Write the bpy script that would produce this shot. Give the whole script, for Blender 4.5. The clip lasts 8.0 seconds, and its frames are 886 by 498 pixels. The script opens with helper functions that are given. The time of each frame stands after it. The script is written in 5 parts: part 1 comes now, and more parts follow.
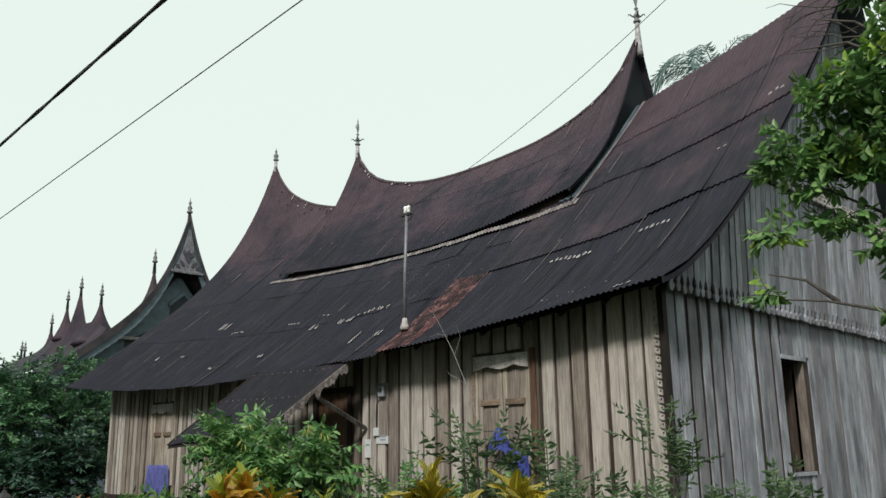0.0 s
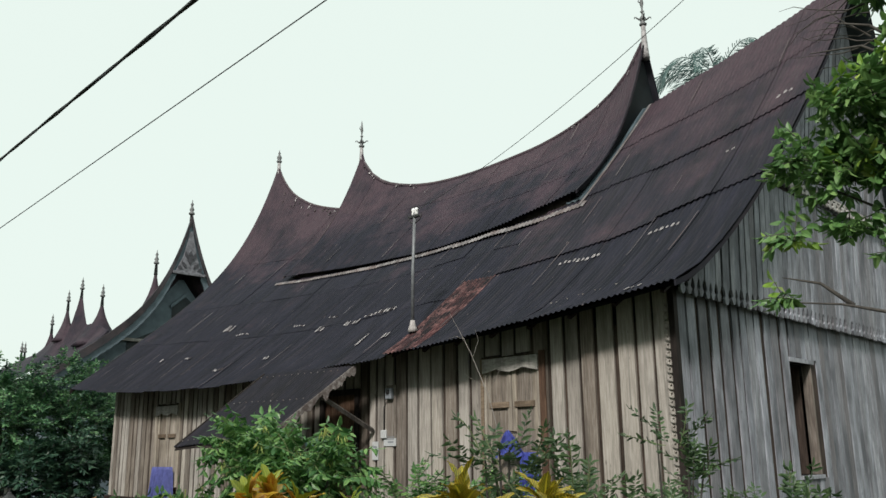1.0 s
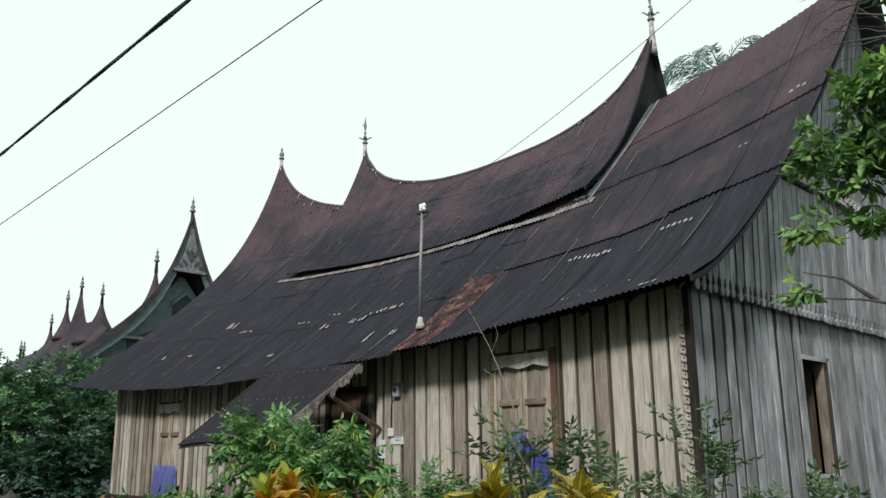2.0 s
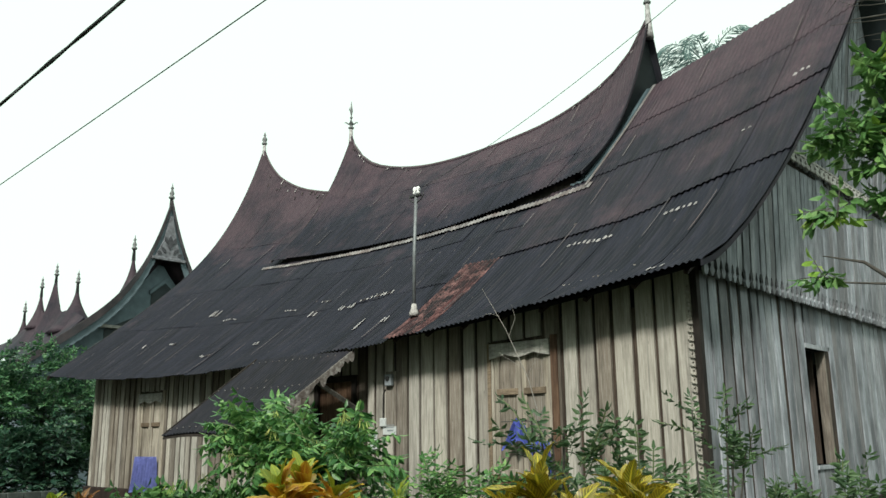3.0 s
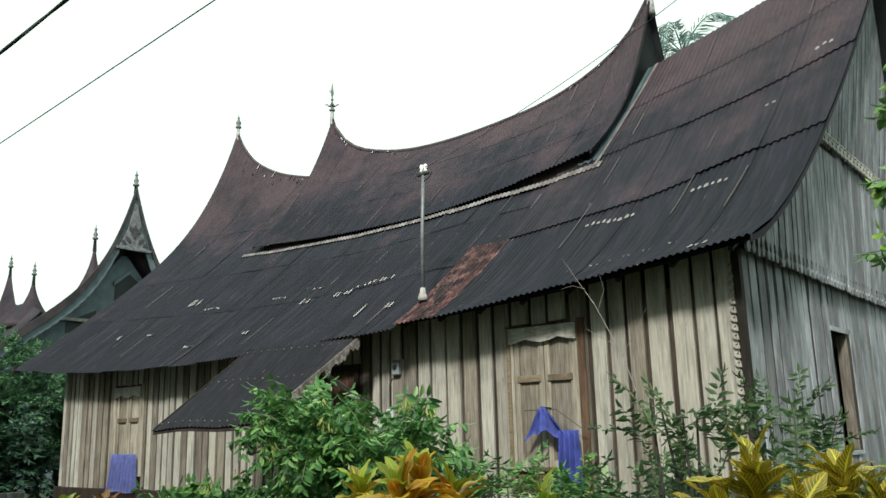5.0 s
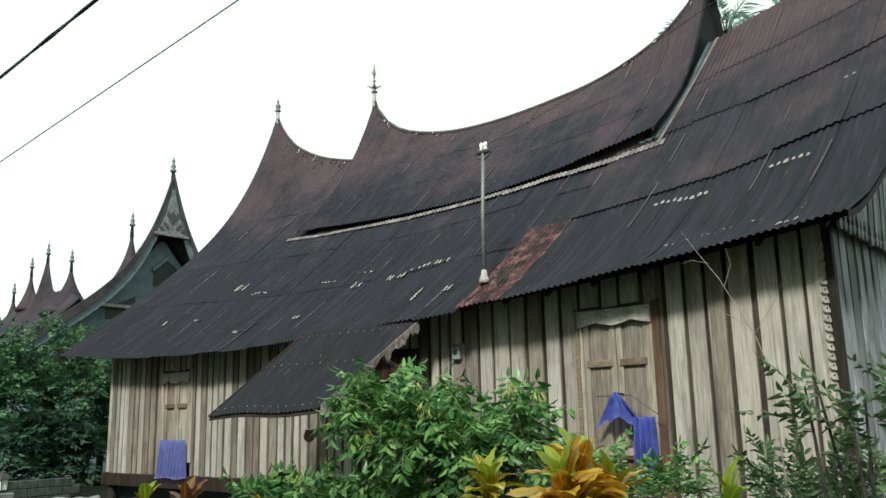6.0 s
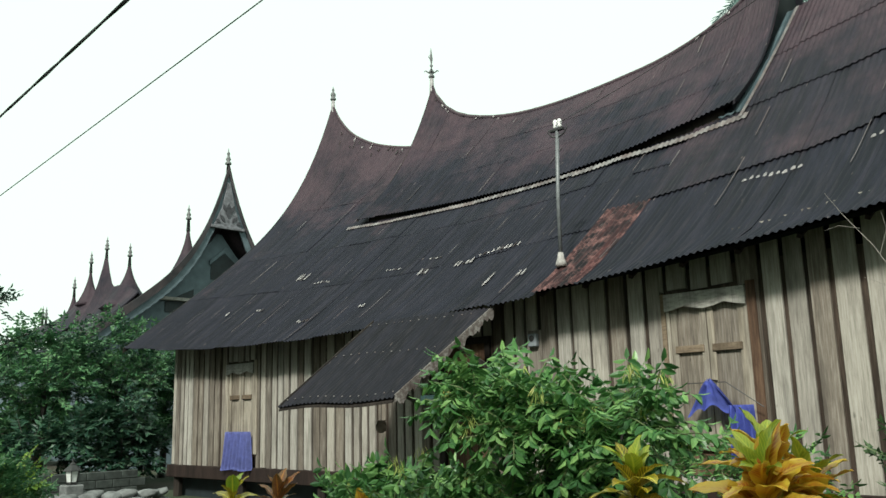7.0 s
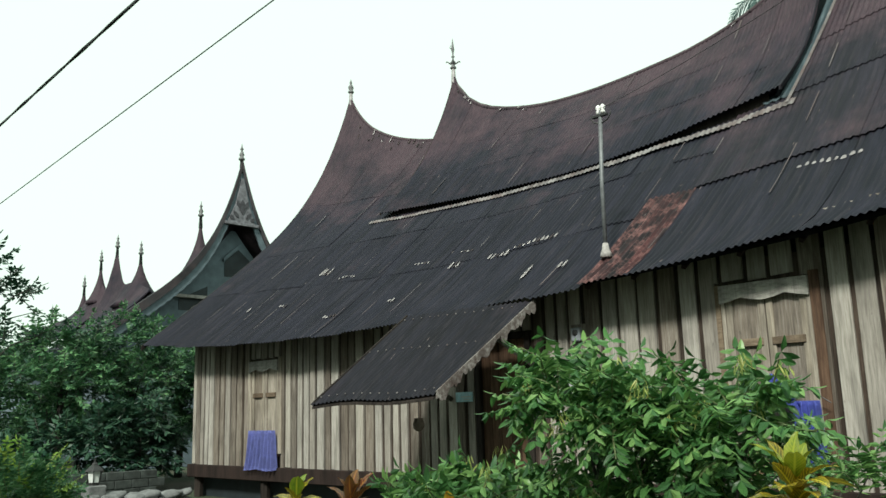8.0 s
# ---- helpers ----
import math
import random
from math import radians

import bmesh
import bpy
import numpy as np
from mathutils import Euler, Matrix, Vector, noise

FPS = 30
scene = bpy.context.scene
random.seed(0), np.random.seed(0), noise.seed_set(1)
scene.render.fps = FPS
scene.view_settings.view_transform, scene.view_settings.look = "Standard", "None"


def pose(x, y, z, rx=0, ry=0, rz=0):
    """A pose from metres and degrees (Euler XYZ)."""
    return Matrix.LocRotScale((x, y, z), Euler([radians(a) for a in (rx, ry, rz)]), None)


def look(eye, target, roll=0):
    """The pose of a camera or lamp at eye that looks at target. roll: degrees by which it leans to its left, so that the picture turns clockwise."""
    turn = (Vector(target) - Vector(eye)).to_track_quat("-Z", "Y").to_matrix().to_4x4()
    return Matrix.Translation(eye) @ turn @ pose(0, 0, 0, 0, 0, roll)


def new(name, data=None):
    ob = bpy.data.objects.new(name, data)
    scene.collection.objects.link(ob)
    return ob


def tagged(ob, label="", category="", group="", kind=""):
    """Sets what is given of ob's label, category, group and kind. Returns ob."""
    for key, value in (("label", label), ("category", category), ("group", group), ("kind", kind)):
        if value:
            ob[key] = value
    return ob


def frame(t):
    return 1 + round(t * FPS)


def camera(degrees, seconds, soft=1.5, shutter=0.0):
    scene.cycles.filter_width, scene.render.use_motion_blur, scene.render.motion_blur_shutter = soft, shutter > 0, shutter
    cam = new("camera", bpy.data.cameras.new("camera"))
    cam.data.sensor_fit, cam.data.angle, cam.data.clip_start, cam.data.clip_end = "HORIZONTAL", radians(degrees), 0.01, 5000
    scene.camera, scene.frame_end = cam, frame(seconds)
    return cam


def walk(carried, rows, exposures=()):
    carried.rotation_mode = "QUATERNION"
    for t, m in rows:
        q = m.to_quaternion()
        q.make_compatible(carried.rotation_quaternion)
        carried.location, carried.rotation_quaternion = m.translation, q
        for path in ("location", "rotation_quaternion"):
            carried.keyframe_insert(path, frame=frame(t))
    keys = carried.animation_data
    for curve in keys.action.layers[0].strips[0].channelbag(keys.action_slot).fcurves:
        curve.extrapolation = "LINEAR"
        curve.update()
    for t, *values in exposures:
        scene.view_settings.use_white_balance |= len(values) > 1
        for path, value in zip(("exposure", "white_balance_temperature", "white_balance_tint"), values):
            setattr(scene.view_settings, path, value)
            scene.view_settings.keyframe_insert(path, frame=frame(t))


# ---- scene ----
cam = camera(55.7, 8.0)
METRES, EYE, TILT, LEAN, TURN = 4.2, 1.7, 2.5, 0.0, -45.8
ROWS = [
    (0.0, 0.0, 0.0, 0.0, 0.15, 10.84, 0.76),
    (0.5, -0.0143, -0.0034, 0.0011, 0.07, 10.98, 0.67),
    (1.0, -0.0404, 0.0013, 0.0013, -0.0, 10.98, 0.65),
    (1.5, -0.0622, 0.0118, -0.0009, -0.05, 10.98, 0.6),
    (3.0, -0.1479, 0.1513, -0.0111, -1.71, 10.36, 0.54),
    (3.5, -0.2101, 0.2024, -0.0079, -4.21, 10.07, 0.91),
    (4.0, -0.2591, 0.2386, -0.0126, -5.15, 10.06, 1.05),
    (5.5, -0.4045, 0.4058, -0.0283, -4.2, 9.6, 1.29),
    (6.0, -0.472, 0.4566, -0.0276, -3.04, 9.08, 1.16),
    (6.5, -0.5194, 0.5064, -0.0389, -0.85, 8.69, 1.33),
    (7.0, -0.5608, 0.5815, -0.0387, 0.23, 8.64, 1.51),
    (7.5, -0.6086, 0.636, -0.0459, 0.46, 8.59, 1.63),
    (8.0, -0.6793, 0.6949, -0.0447, 0.52, 8.57, 1.64),
]
walk(cam, [(t, pose(0, 0, EYE, TILT, LEAN, TURN) @ pose(METRES * x, METRES * y, METRES * z, 90 + pitch, roll, yaw)) for t, x, y, z, yaw, pitch, roll in ROWS],
     exposures=((0.0, 0.23, 6500, 11.0), (1.5, 0.31, 6500, 11.0), (3.0, 0.58, 6500, 1.0), (5.5, 0.64, 6500, 0.0), (8.0, 0.53, 6500, 0.0)))

# ---- light ----
SUN_FROM = Vector((-0.74, -0.32, 0.70)).normalized()
world = bpy.data.worlds.new("overcast_sky")
scene.world = world
world.use_nodes = True
wn, wl = world.node_tree.nodes, world.node_tree.links
sky = wn.new("ShaderNodeTexSky")
sky.sky_type = "NISHITA"
sky.sun_disc = False
sky.sun_elevation = math.asin(SUN_FROM.z)
sky.sun_rotation = math.atan2(SUN_FROM.x, SUN_FROM.y)
sky.dust_density = 4.0
veil = wn.new("ShaderNodeMix")
veil.data_type = "RGBA"
veil.inputs["Factor"].default_value = 0.90
veil.inputs["B"].default_value = (9.35, 10.6, 9.75, 1)
wl.new(sky.outputs["Color"], veil.inputs["A"])
wl.new(veil.outputs["Result"], wn["Background"].inputs["Color"])
wn["Background"].inputs["Strength"].default_value = 0.080
sun_data = bpy.data.lights.new("sun", "SUN")
sun_data.energy, sun_data.angle, sun_data.color = 3.1, radians(8), (1.0, 0.955, 0.90)
sun = new("sun", sun_data)
sun.matrix_world = look(SUN_FROM * 60, (0, 0, 0))

# ---- materials ----
MATS = {}


def material(name, build):
    m = bpy.data.materials.new(name)
    m.use_nodes = True
    nt = m.node_tree
    bsdf = nt.nodes["Principled BSDF"]
    build(nt, bsdf)
    MATS[name] = m
    return m


def noise_node(nt, vec, scale, detail=5, rough=0.6):
    n = nt.nodes.new("ShaderNodeTexNoise")
    n.inputs["Scale"].default_value, n.inputs["Detail"].default_value = scale, detail
    n.inputs["Roughness"].default_value = rough
    if vec is not None:
        nt.links.new(vec, n.inputs["Vector"])
    return n.outputs["Fac"]


def position(nt, scale=(1, 1, 1), jitter=False):
    """World position, stretched; with jitter each object takes its own stretch of grain."""
    g = nt.nodes.new("ShaderNodeNewGeometry")
    v = nt.nodes.new("ShaderNodeVectorMath")
    v.operation = "MULTIPLY"
    v.inputs[1].default_value = scale
    nt.links.new(g.outputs["Position"], v.inputs[0])
    out = v.outputs[0]
    if jitter:
        i = nt.nodes.new("ShaderNodeObjectInfo")
        s = nt.nodes.new("ShaderNodeMath")
        s.operation = "MULTIPLY"
        s.inputs[1].default_value = 37.0
        nt.links.new(i.outputs["Random"], s.inputs[0])
        a = nt.nodes.new("ShaderNodeVectorMath")
        nt.links.new(out, a.inputs[0])
        nt.links.new(s.outputs[0], a.inputs[1])
        out = a.outputs[0]
    return out


def ramp(nt, fac, stops):
    r = nt.nodes.new("ShaderNodeValToRGB")
    e = r.color_ramp.elements
    while len(e) < len(stops):
        e.new(0.5)
    for el, (p, c) in zip(e, stops):
        el.position, el.color = p, (*c, 1) if len(c) == 3 else c
    nt.links.new(fac, r.inputs["Fac"])
    return r.outputs["Color"]


def grey(a):
    return (a, a, a)


def mixc(nt, fac, a, b, mode="MIX"):
    m = nt.nodes.new("ShaderNodeMix")
    m.data_type, m.blend_type = "RGBA", mode
    for sock, v in (("Factor", fac), ("A", a), ("B", b)):
        if isinstance(v, (int, float)):
            m.inputs[sock].default_value = v
        elif isinstance(v, tuple):
            m.inputs[sock].default_value = (*v, 1)
        else:
            nt.links.new(v, m.inputs[sock])
    return m.outputs["Result"]


def bump(nt, bsdf, height, strength, dist):
    b = nt.nodes.new("ShaderNodeBump")
    b.inputs["Strength"].default_value, b.inputs["Distance"].default_value = strength, dist
    nt.links.new(height, b.inputs["Height"])
    nt.links.new(b.outputs["Normal"], bsdf.inputs["Normal"])


def obj_random(nt):
    return nt.nodes.new("ShaderNodeObjectInfo").outputs["Random"]


def wood(dark, mid, light, rough=0.85, grain=(14, 14, 0.9), spread=1.0, stain_at=0.42):
    def build(nt, b):
        p = position(nt, grain, True)
        fine = noise_node(nt, p, 3.0, 8, 0.7)
        col = ramp(nt, fine, [(0.28, dark), (0.5, mid), (0.72, light)])
        rnd = ramp(nt, obj_random(nt), [(0, tuple(1 - k_ * spread for k_ in (0.34, 0.38, 0.41))), (0.15, (0.86, 0.84, 0.82)), (0.35, (0.96, 0.96, 0.96)), (0.7, (1.05, 1.03, 0.99)), (1, grey(1 + 0.18 * spread))])
        col = mixc(nt, 1.0, col, rnd, "MULTIPLY")
        stain = noise_node(nt, position(nt, (1.4, 2.6, 0.55), True), 1.6, 4)
        col = mixc(nt, ramp(nt, stain, [(stain_at, grey(0)), (stain_at + 0.28, grey(0.85))]), col, tuple(0.55 * c for c in dark))
        thin = noise_node(nt, position(nt, (55, 55, 1.3), True), 1.0, 4, 0.65)
        col = mixc(nt, 1.0, col, ramp(nt, thin, [(0.28, grey(0.74)), (0.42, grey(0.98)), (0.72, grey(1.09))]), "MULTIPLY")
        drip = noise_node(nt, position(nt, (16, 16, 0.7), True), 1.3, 3, 0.5)
        col = mixc(nt, ramp(nt, drip, [(0.60, grey(0)), (0.74, grey(0.55))]), col, tuple(0.7 * c for c in dark))
        knots = noise_node(nt, position(nt, (9, 9, 4), True), 1.2, 2)
        col = mixc(nt, ramp(nt, knots, [(0.70, grey(0)), (0.78, grey(0.6))]), col, tuple(0.4 * c for c in dark))
        nt.links.new(col, b.inputs["Base Color"])
        b.inputs["Roughness"].default_value = rough
        b.inputs["Specular IOR Level"].default_value = 0.25
        bump(nt, b, fine, 0.3, 0.005)
    return build


material("pale_boards", wood((0.185, 0.170, 0.152), (0.335, 0.313, 0.285), (0.455, 0.432, 0.402), spread=0.65, stain_at=0.48))
material("brown_grey_boards", wood((0.095, 0.078, 0.066), (0.185, 0.160, 0.138), (0.31, 0.285, 0.255), spread=1.0, stain_at=0.46))
material("grey_boards", wood((0.145, 0.153, 0.172), (0.295, 0.312, 0.352), (0.43, 0.450, 0.505), spread=1.3, stain_at=0.39))
# also painted as shade below the raised roof and behind the gable tongues
material("dark_boards_and_shade", wood((0.014, 0.011, 0.010), (0.030, 0.024, 0.021), (0.052, 0.042, 0.037)))
material("brown_boards", wood((0.06, 0.033, 0.022), (0.13, 0.078, 0.052), (0.20, 0.13, 0.09)))
material("beam_wood", wood((0.012, 0.008, 0.007), (0.024, 0.015, 0.013), (0.038, 0.025, 0.021)))
material("gap_wood", wood((0.022, 0.016, 0.013), (0.058, 0.042, 0.034), (0.105, 0.080, 0.066)))
material("shutter_wood", wood((0.19, 0.16, 0.13), (0.33, 0.295, 0.25), (0.45, 0.41, 0.36)))
material("worn_trim", wood((0.045, 0.040, 0.036), (0.125, 0.115, 0.105), (0.24, 0.23, 0.215), grain=(4, 4, 8), spread=1.3))
material("fret_wood", wood((0.060, 0.036, 0.031), (0.15, 0.135, 0.128), (0.34, 0.33, 0.32), grain=(6, 6, 6), spread=0.3, stain_at=0.42))
material("rail_wood", wood((0.09, 0.065, 0.045), (0.17, 0.13, 0.095), (0.24, 0.19, 0.14), grain=(3, 3, 14)))
material("grey_trim", wood((0.17, 0.165, 0.16), (0.37, 0.36, 0.345), (0.50, 0.485, 0.46), grain=(3, 3, 10), spread=0.5, stain_at=0.50))


def iron(low, mid, rust, amount, mottle=0.5, climb=0.0, vary=0.06):
    """Painted corrugated iron; climb lets the rust gain towards the exposed ridges."""
    def build(nt, b):
        streak = noise_node(nt, position(nt, (0.6, 4.5, 0.6), True), 1.2, 6, 0.6)
        blot = noise_node(nt, position(nt, (1, 1, 1)), mottle, 8, 0.72)
        fine = noise_node(nt, position(nt, (1.5, 4.0, 1.5), True), 5.0, 5, 0.7)
        if climb:
            g = nt.nodes.new("ShaderNodeNewGeometry")
            sep = nt.nodes.new("ShaderNodeSeparateXYZ")
            nt.links.new(g.outputs["Position"], sep.inputs[0])
            m = nt.nodes.new("ShaderNodeMath")
            m.operation = "MULTIPLY_ADD"
            m.inputs[1].default_value, m.inputs[2].default_value = climb, -6.5 * climb
            nt.links.new(sep.outputs[2], m.inputs[0])
            ad = nt.nodes.new("ShaderNodeMath")
            nt.links.new(m.outputs[0], ad.inputs[0])
            nt.links.new(blot, ad.inputs[1])
            blot = ad.outputs[0]
        col = ramp(nt, streak, [(0.28, tuple(0.6 * k_ for k_ in low)), (0.42, low), (0.62, mid)])
        f = ramp(nt, blot, [(0.58 - 0.30 * amount, grey(0)), (0.80 - 0.30 * amount, grey(0.85))])
        col = mixc(nt, f, col, rust)
        col = mixc(nt, ramp(nt, fine, [(0.35, grey(0.45)), (0.6, grey(0))]), col, low)
        rnd = ramp(nt, obj_random(nt), [(0, grey(1 - vary)), (1, (1 + vary, 1 + 0.7 * vary, 1 + 0.6 * vary))])
        col = mixc(nt, 1.0, col, rnd, "MULTIPLY")
        dust = noise_node(nt, position(nt, (0.35, 7.5, 0.35), True), 2.2, 6, 0.65)
        col = mixc(nt, ramp(nt, dust, [(0.50, grey(0)), (0.76, grey(0.27))]), col, tuple(0.3 * m_ + 0.7 * k_ for m_, k_ in zip(rust, (0.085, 0.076, 0.084))))
        scour = noise_node(nt, position(nt, (0.5, 16, 0.5), True), 1.7, 4, 0.6)
        col = mixc(nt, ramp(nt, scour, [(0.69, grey(0)), (0.78, grey(0.32))]), col, tuple(2.6 * k_ for k_ in rust))
        fleck = noise_node(nt, position(nt, (1.6, 11, 1.6), True), 2.4, 3, 0.5)
        col = mixc(nt, ramp(nt, fleck, [(0.71, grey(0)), (0.76, grey(0.55))]), col, (0.17, 0.14, 0.135))
        nt.links.new(col, b.inputs["Base Color"])
        nt.links.new(ramp(nt, streak, [(0.3, grey(0.55)), (0.7, grey(0.82))]), b.inputs["Roughness"])
        b.inputs["Specular IOR Level"].default_value = 0.13
        bump(nt, b, fine, 0.25, 0.006)
    return build


material("roof_iron", iron((0.0092, 0.0102, 0.0158), (0.0198, 0.0210, 0.0312), (0.062, 0.0415, 0.0520), 0.33, 0.55, 0.075))
material("roof_iron_brown", iron((0.0115, 0.0115, 0.0168), (0.0245, 0.0236, 0.0330), (0.067, 0.0445, 0.0540), 0.43, 0.55, 0.055))
# black iron of the porch; also stands for shade on the roofs' undersides
material("roof_iron_black", iron((0.0092, 0.0098, 0.0136), (0.0186, 0.0193, 0.0265), (0.034, 0.026, 0.034), 0.22))
material("roof_iron_red", iron((0.010, 0.008, 0.010), (0.058, 0.024, 0.025), (0.26, 0.130, 0.122), 0.33, 4.6))
material("zinc", iron((0.11, 0.105, 0.107), (0.29, 0.285, 0.285), (0.12, 0.085, 0.080), 0.58, 2.5))
material("worn_iron", iron((0.062, 0.055, 0.058), (0.135, 0.120, 0.123), (0.11, 0.075, 0.072), 0.4))
material("worn_iron_dark", iron((0.035, 0.034, 0.038), (0.075, 0.072, 0.080), (0.085, 0.066, 0.070), 0.4, 1.2))
material("blue_zinc", iron((0.045, 0.068, 0.080), (0.115, 0.155, 0.175), (0.07, 0.07, 0.075), 0.25))


def plain(col, rough, metal=0.0, var=0.25, scale=9.0):
    def build(nt, b):
        n = noise_node(nt, position(nt), scale, 5)
        c = ramp(nt, n, [(0.3, tuple(x * (1 - var) for x in col)), (0.7, tuple(x * (1 + var) for x in col))])
        nt.links.new(c, b.inputs["Base Color"])
        b.inputs["Roughness"].default_value, b.inputs["Metallic"].default_value = rough, metal
        bump(nt, b, n, 0.2, 0.004)
    return build


material("spire_metal", plain((0.27, 0.26, 0.26), 0.6, 0.0, 0.6, 11))
material("finial_metal", plain((0.125, 0.13, 0.132), 0.6, 0.0, 0.4, 20))
material("pipe_metal", plain((0.155, 0.163, 0.172), 0.5, 0.2, 0.3, 12))
material("bare_zinc", plain((0.46, 0.43, 0.43), 0.5, 0.0, 0.3, 12))
material("mortar", plain((0.34, 0.32, 0.31), 0.9, 0, 0.3, 25))
material("porcelain", plain((0.75, 0.75, 0.74), 0.3, 0, 0.15, 40))
material("cable_black", plain((0.018, 0.018, 0.02), 0.55, 0, 0.2, 30))
material("blue_cloth", plain((0.095, 0.125, 0.50), 0.8, 0, 0.3, 6))
material("lilac_cloth", plain((0.165, 0.19, 0.50), 0.85, 0, 0.25, 7))
material("paper_white", plain((0.46, 0.48, 0.485), 0.7, 0, 0.12, 25))
material("sign_blue", plain((0.34, 0.55, 0.62), 0.5, 0, 0.2, 15))
material("bar_grey", plain((0.20, 0.22, 0.24), 0.7, 0, 0.1, 20))
material("teal_wall", plain((0.100, 0.134, 0.156), 0.85, 0, 0.25, 3))
material("carved_grey", plain((0.15, 0.15, 0.168), 0.8, 0, 0.5, 7))
material("carved_dark", plain((0.05, 0.05, 0.058), 0.85, 0, 0.5, 9))
# near-black blue-green, the colour given to places that lie in shade
material("painted_shade", plain((0.012, 0.019, 0.023), 0.7, 0, 0.4, 3))
material("stone", plain((0.15, 0.155, 0.155), 0.92, 0, 0.45, 6))
material("mossy_stone", plain((0.052, 0.062, 0.058), 0.95, 0, 0.55, 5))
material("lamp_glass", plain((0.70, 0.72, 0.70), 0.25, 0, 0.1, 10))
material("lamp_black", plain((0.02, 0.02, 0.02), 0.5, 0, 0.2, 10))
material("pot_clay", plain((0.14, 0.11, 0.09), 0.85, 0, 0.3, 20))
material("twig_bark", plain((0.24, 0.22, 0.20), 0.9, 0, 0.3, 30))
material("bark", plain((0.055, 0.050, 0.044), 0.95, 0, 0.5, 12))
material("green_stem", plain((0.10, 0.13, 0.05), 0.7, 0, 0.3, 20))


def soil(nt, b):
    n1 = noise_node(nt, position(nt), 0.35, 6)
    n2 = noise_node(nt, position(nt), 6.0, 8, 0.7)
    c = mixc(nt, ramp(nt, n1, [(0.42, grey(0)), (0.6, grey(1))]), (0.056, 0.046, 0.034), (0.028, 0.046, 0.017))
    c = mixc(nt, 1.0, c, ramp(nt, n2, [(0.3, grey(0.55)), (0.7, grey(1.25))]), "MULTIPLY")
    nt.links.new(c, b.inputs["Base Color"])
    b.inputs["Roughness"].default_value = 0.95
    bump(nt, b, n2, 0.7, 0.04)


material("soil", soil)


def leaf(dark, mid, light, gloss=0.42, through_light=0.25):
    def build(nt, b):
        g = nt.nodes.new("ShaderNodeNewGeometry")
        col = ramp(nt, g.outputs["Random Per Island"], [(0.0, dark), (0.55, mid), (1.0, light)])
        n = noise_node(nt, position(nt), 2.2, 3)
        col = mixc(nt, 1.0, col, ramp(nt, n, [(0.3, grey(0.7)), (0.7, grey(1.25))]), "MULTIPLY")
        nt.links.new(col, b.inputs["Base Color"])
        b.inputs["Roughness"].default_value = gloss
        b.inputs["Specular IOR Level"].default_value = 0.35
        t = nt.nodes.new("ShaderNodeBsdfTranslucent")
        nt.links.new(col, t.inputs["Color"])
        mx = nt.nodes.new("ShaderNodeMixShader")
        mx.inputs[0].default_value = through_light
        nt.links.new(b.outputs[0], mx.inputs[1])
        nt.links.new(t.outputs[0], mx.inputs[2])
        nt.links.new(mx.outputs[0], nt.nodes["Material Output"].inputs["Surface"])
    return build


material("bush_leaf", leaf((0.032, 0.095, 0.030), (0.082, 0.200, 0.056), (0.21, 0.36, 0.115), 0.36))
material("young_leaf", leaf((0.14, 0.27, 0.04), (0.24, 0.38, 0.06), (0.34, 0.44, 0.09)))
material("olive_leaf", leaf((0.036, 0.072, 0.032), (0.066, 0.120, 0.050), (0.11, 0.175, 0.075)))
material("tree_leaf", leaf((0.052, 0.118, 0.036), (0.10, 0.21, 0.062), (0.19, 0.31, 0.105)))
material("dark_leaf", leaf((0.015, 0.045, 0.030), (0.034, 0.086, 0.052), (0.070, 0.140, 0.078)))
material("far_leaf", leaf((0.036, 0.108, 0.048), (0.076, 0.185, 0.080), (0.15, 0.29, 0.125)))
material("blossom", leaf((0.26, 0.34, 0.09), (0.38, 0.44, 0.13), (0.50, 0.50, 0.16)))
material("palm_leaf", leaf((0.05, 0.10, 0.095), (0.085, 0.15, 0.14), (0.13, 0.20, 0.18)))


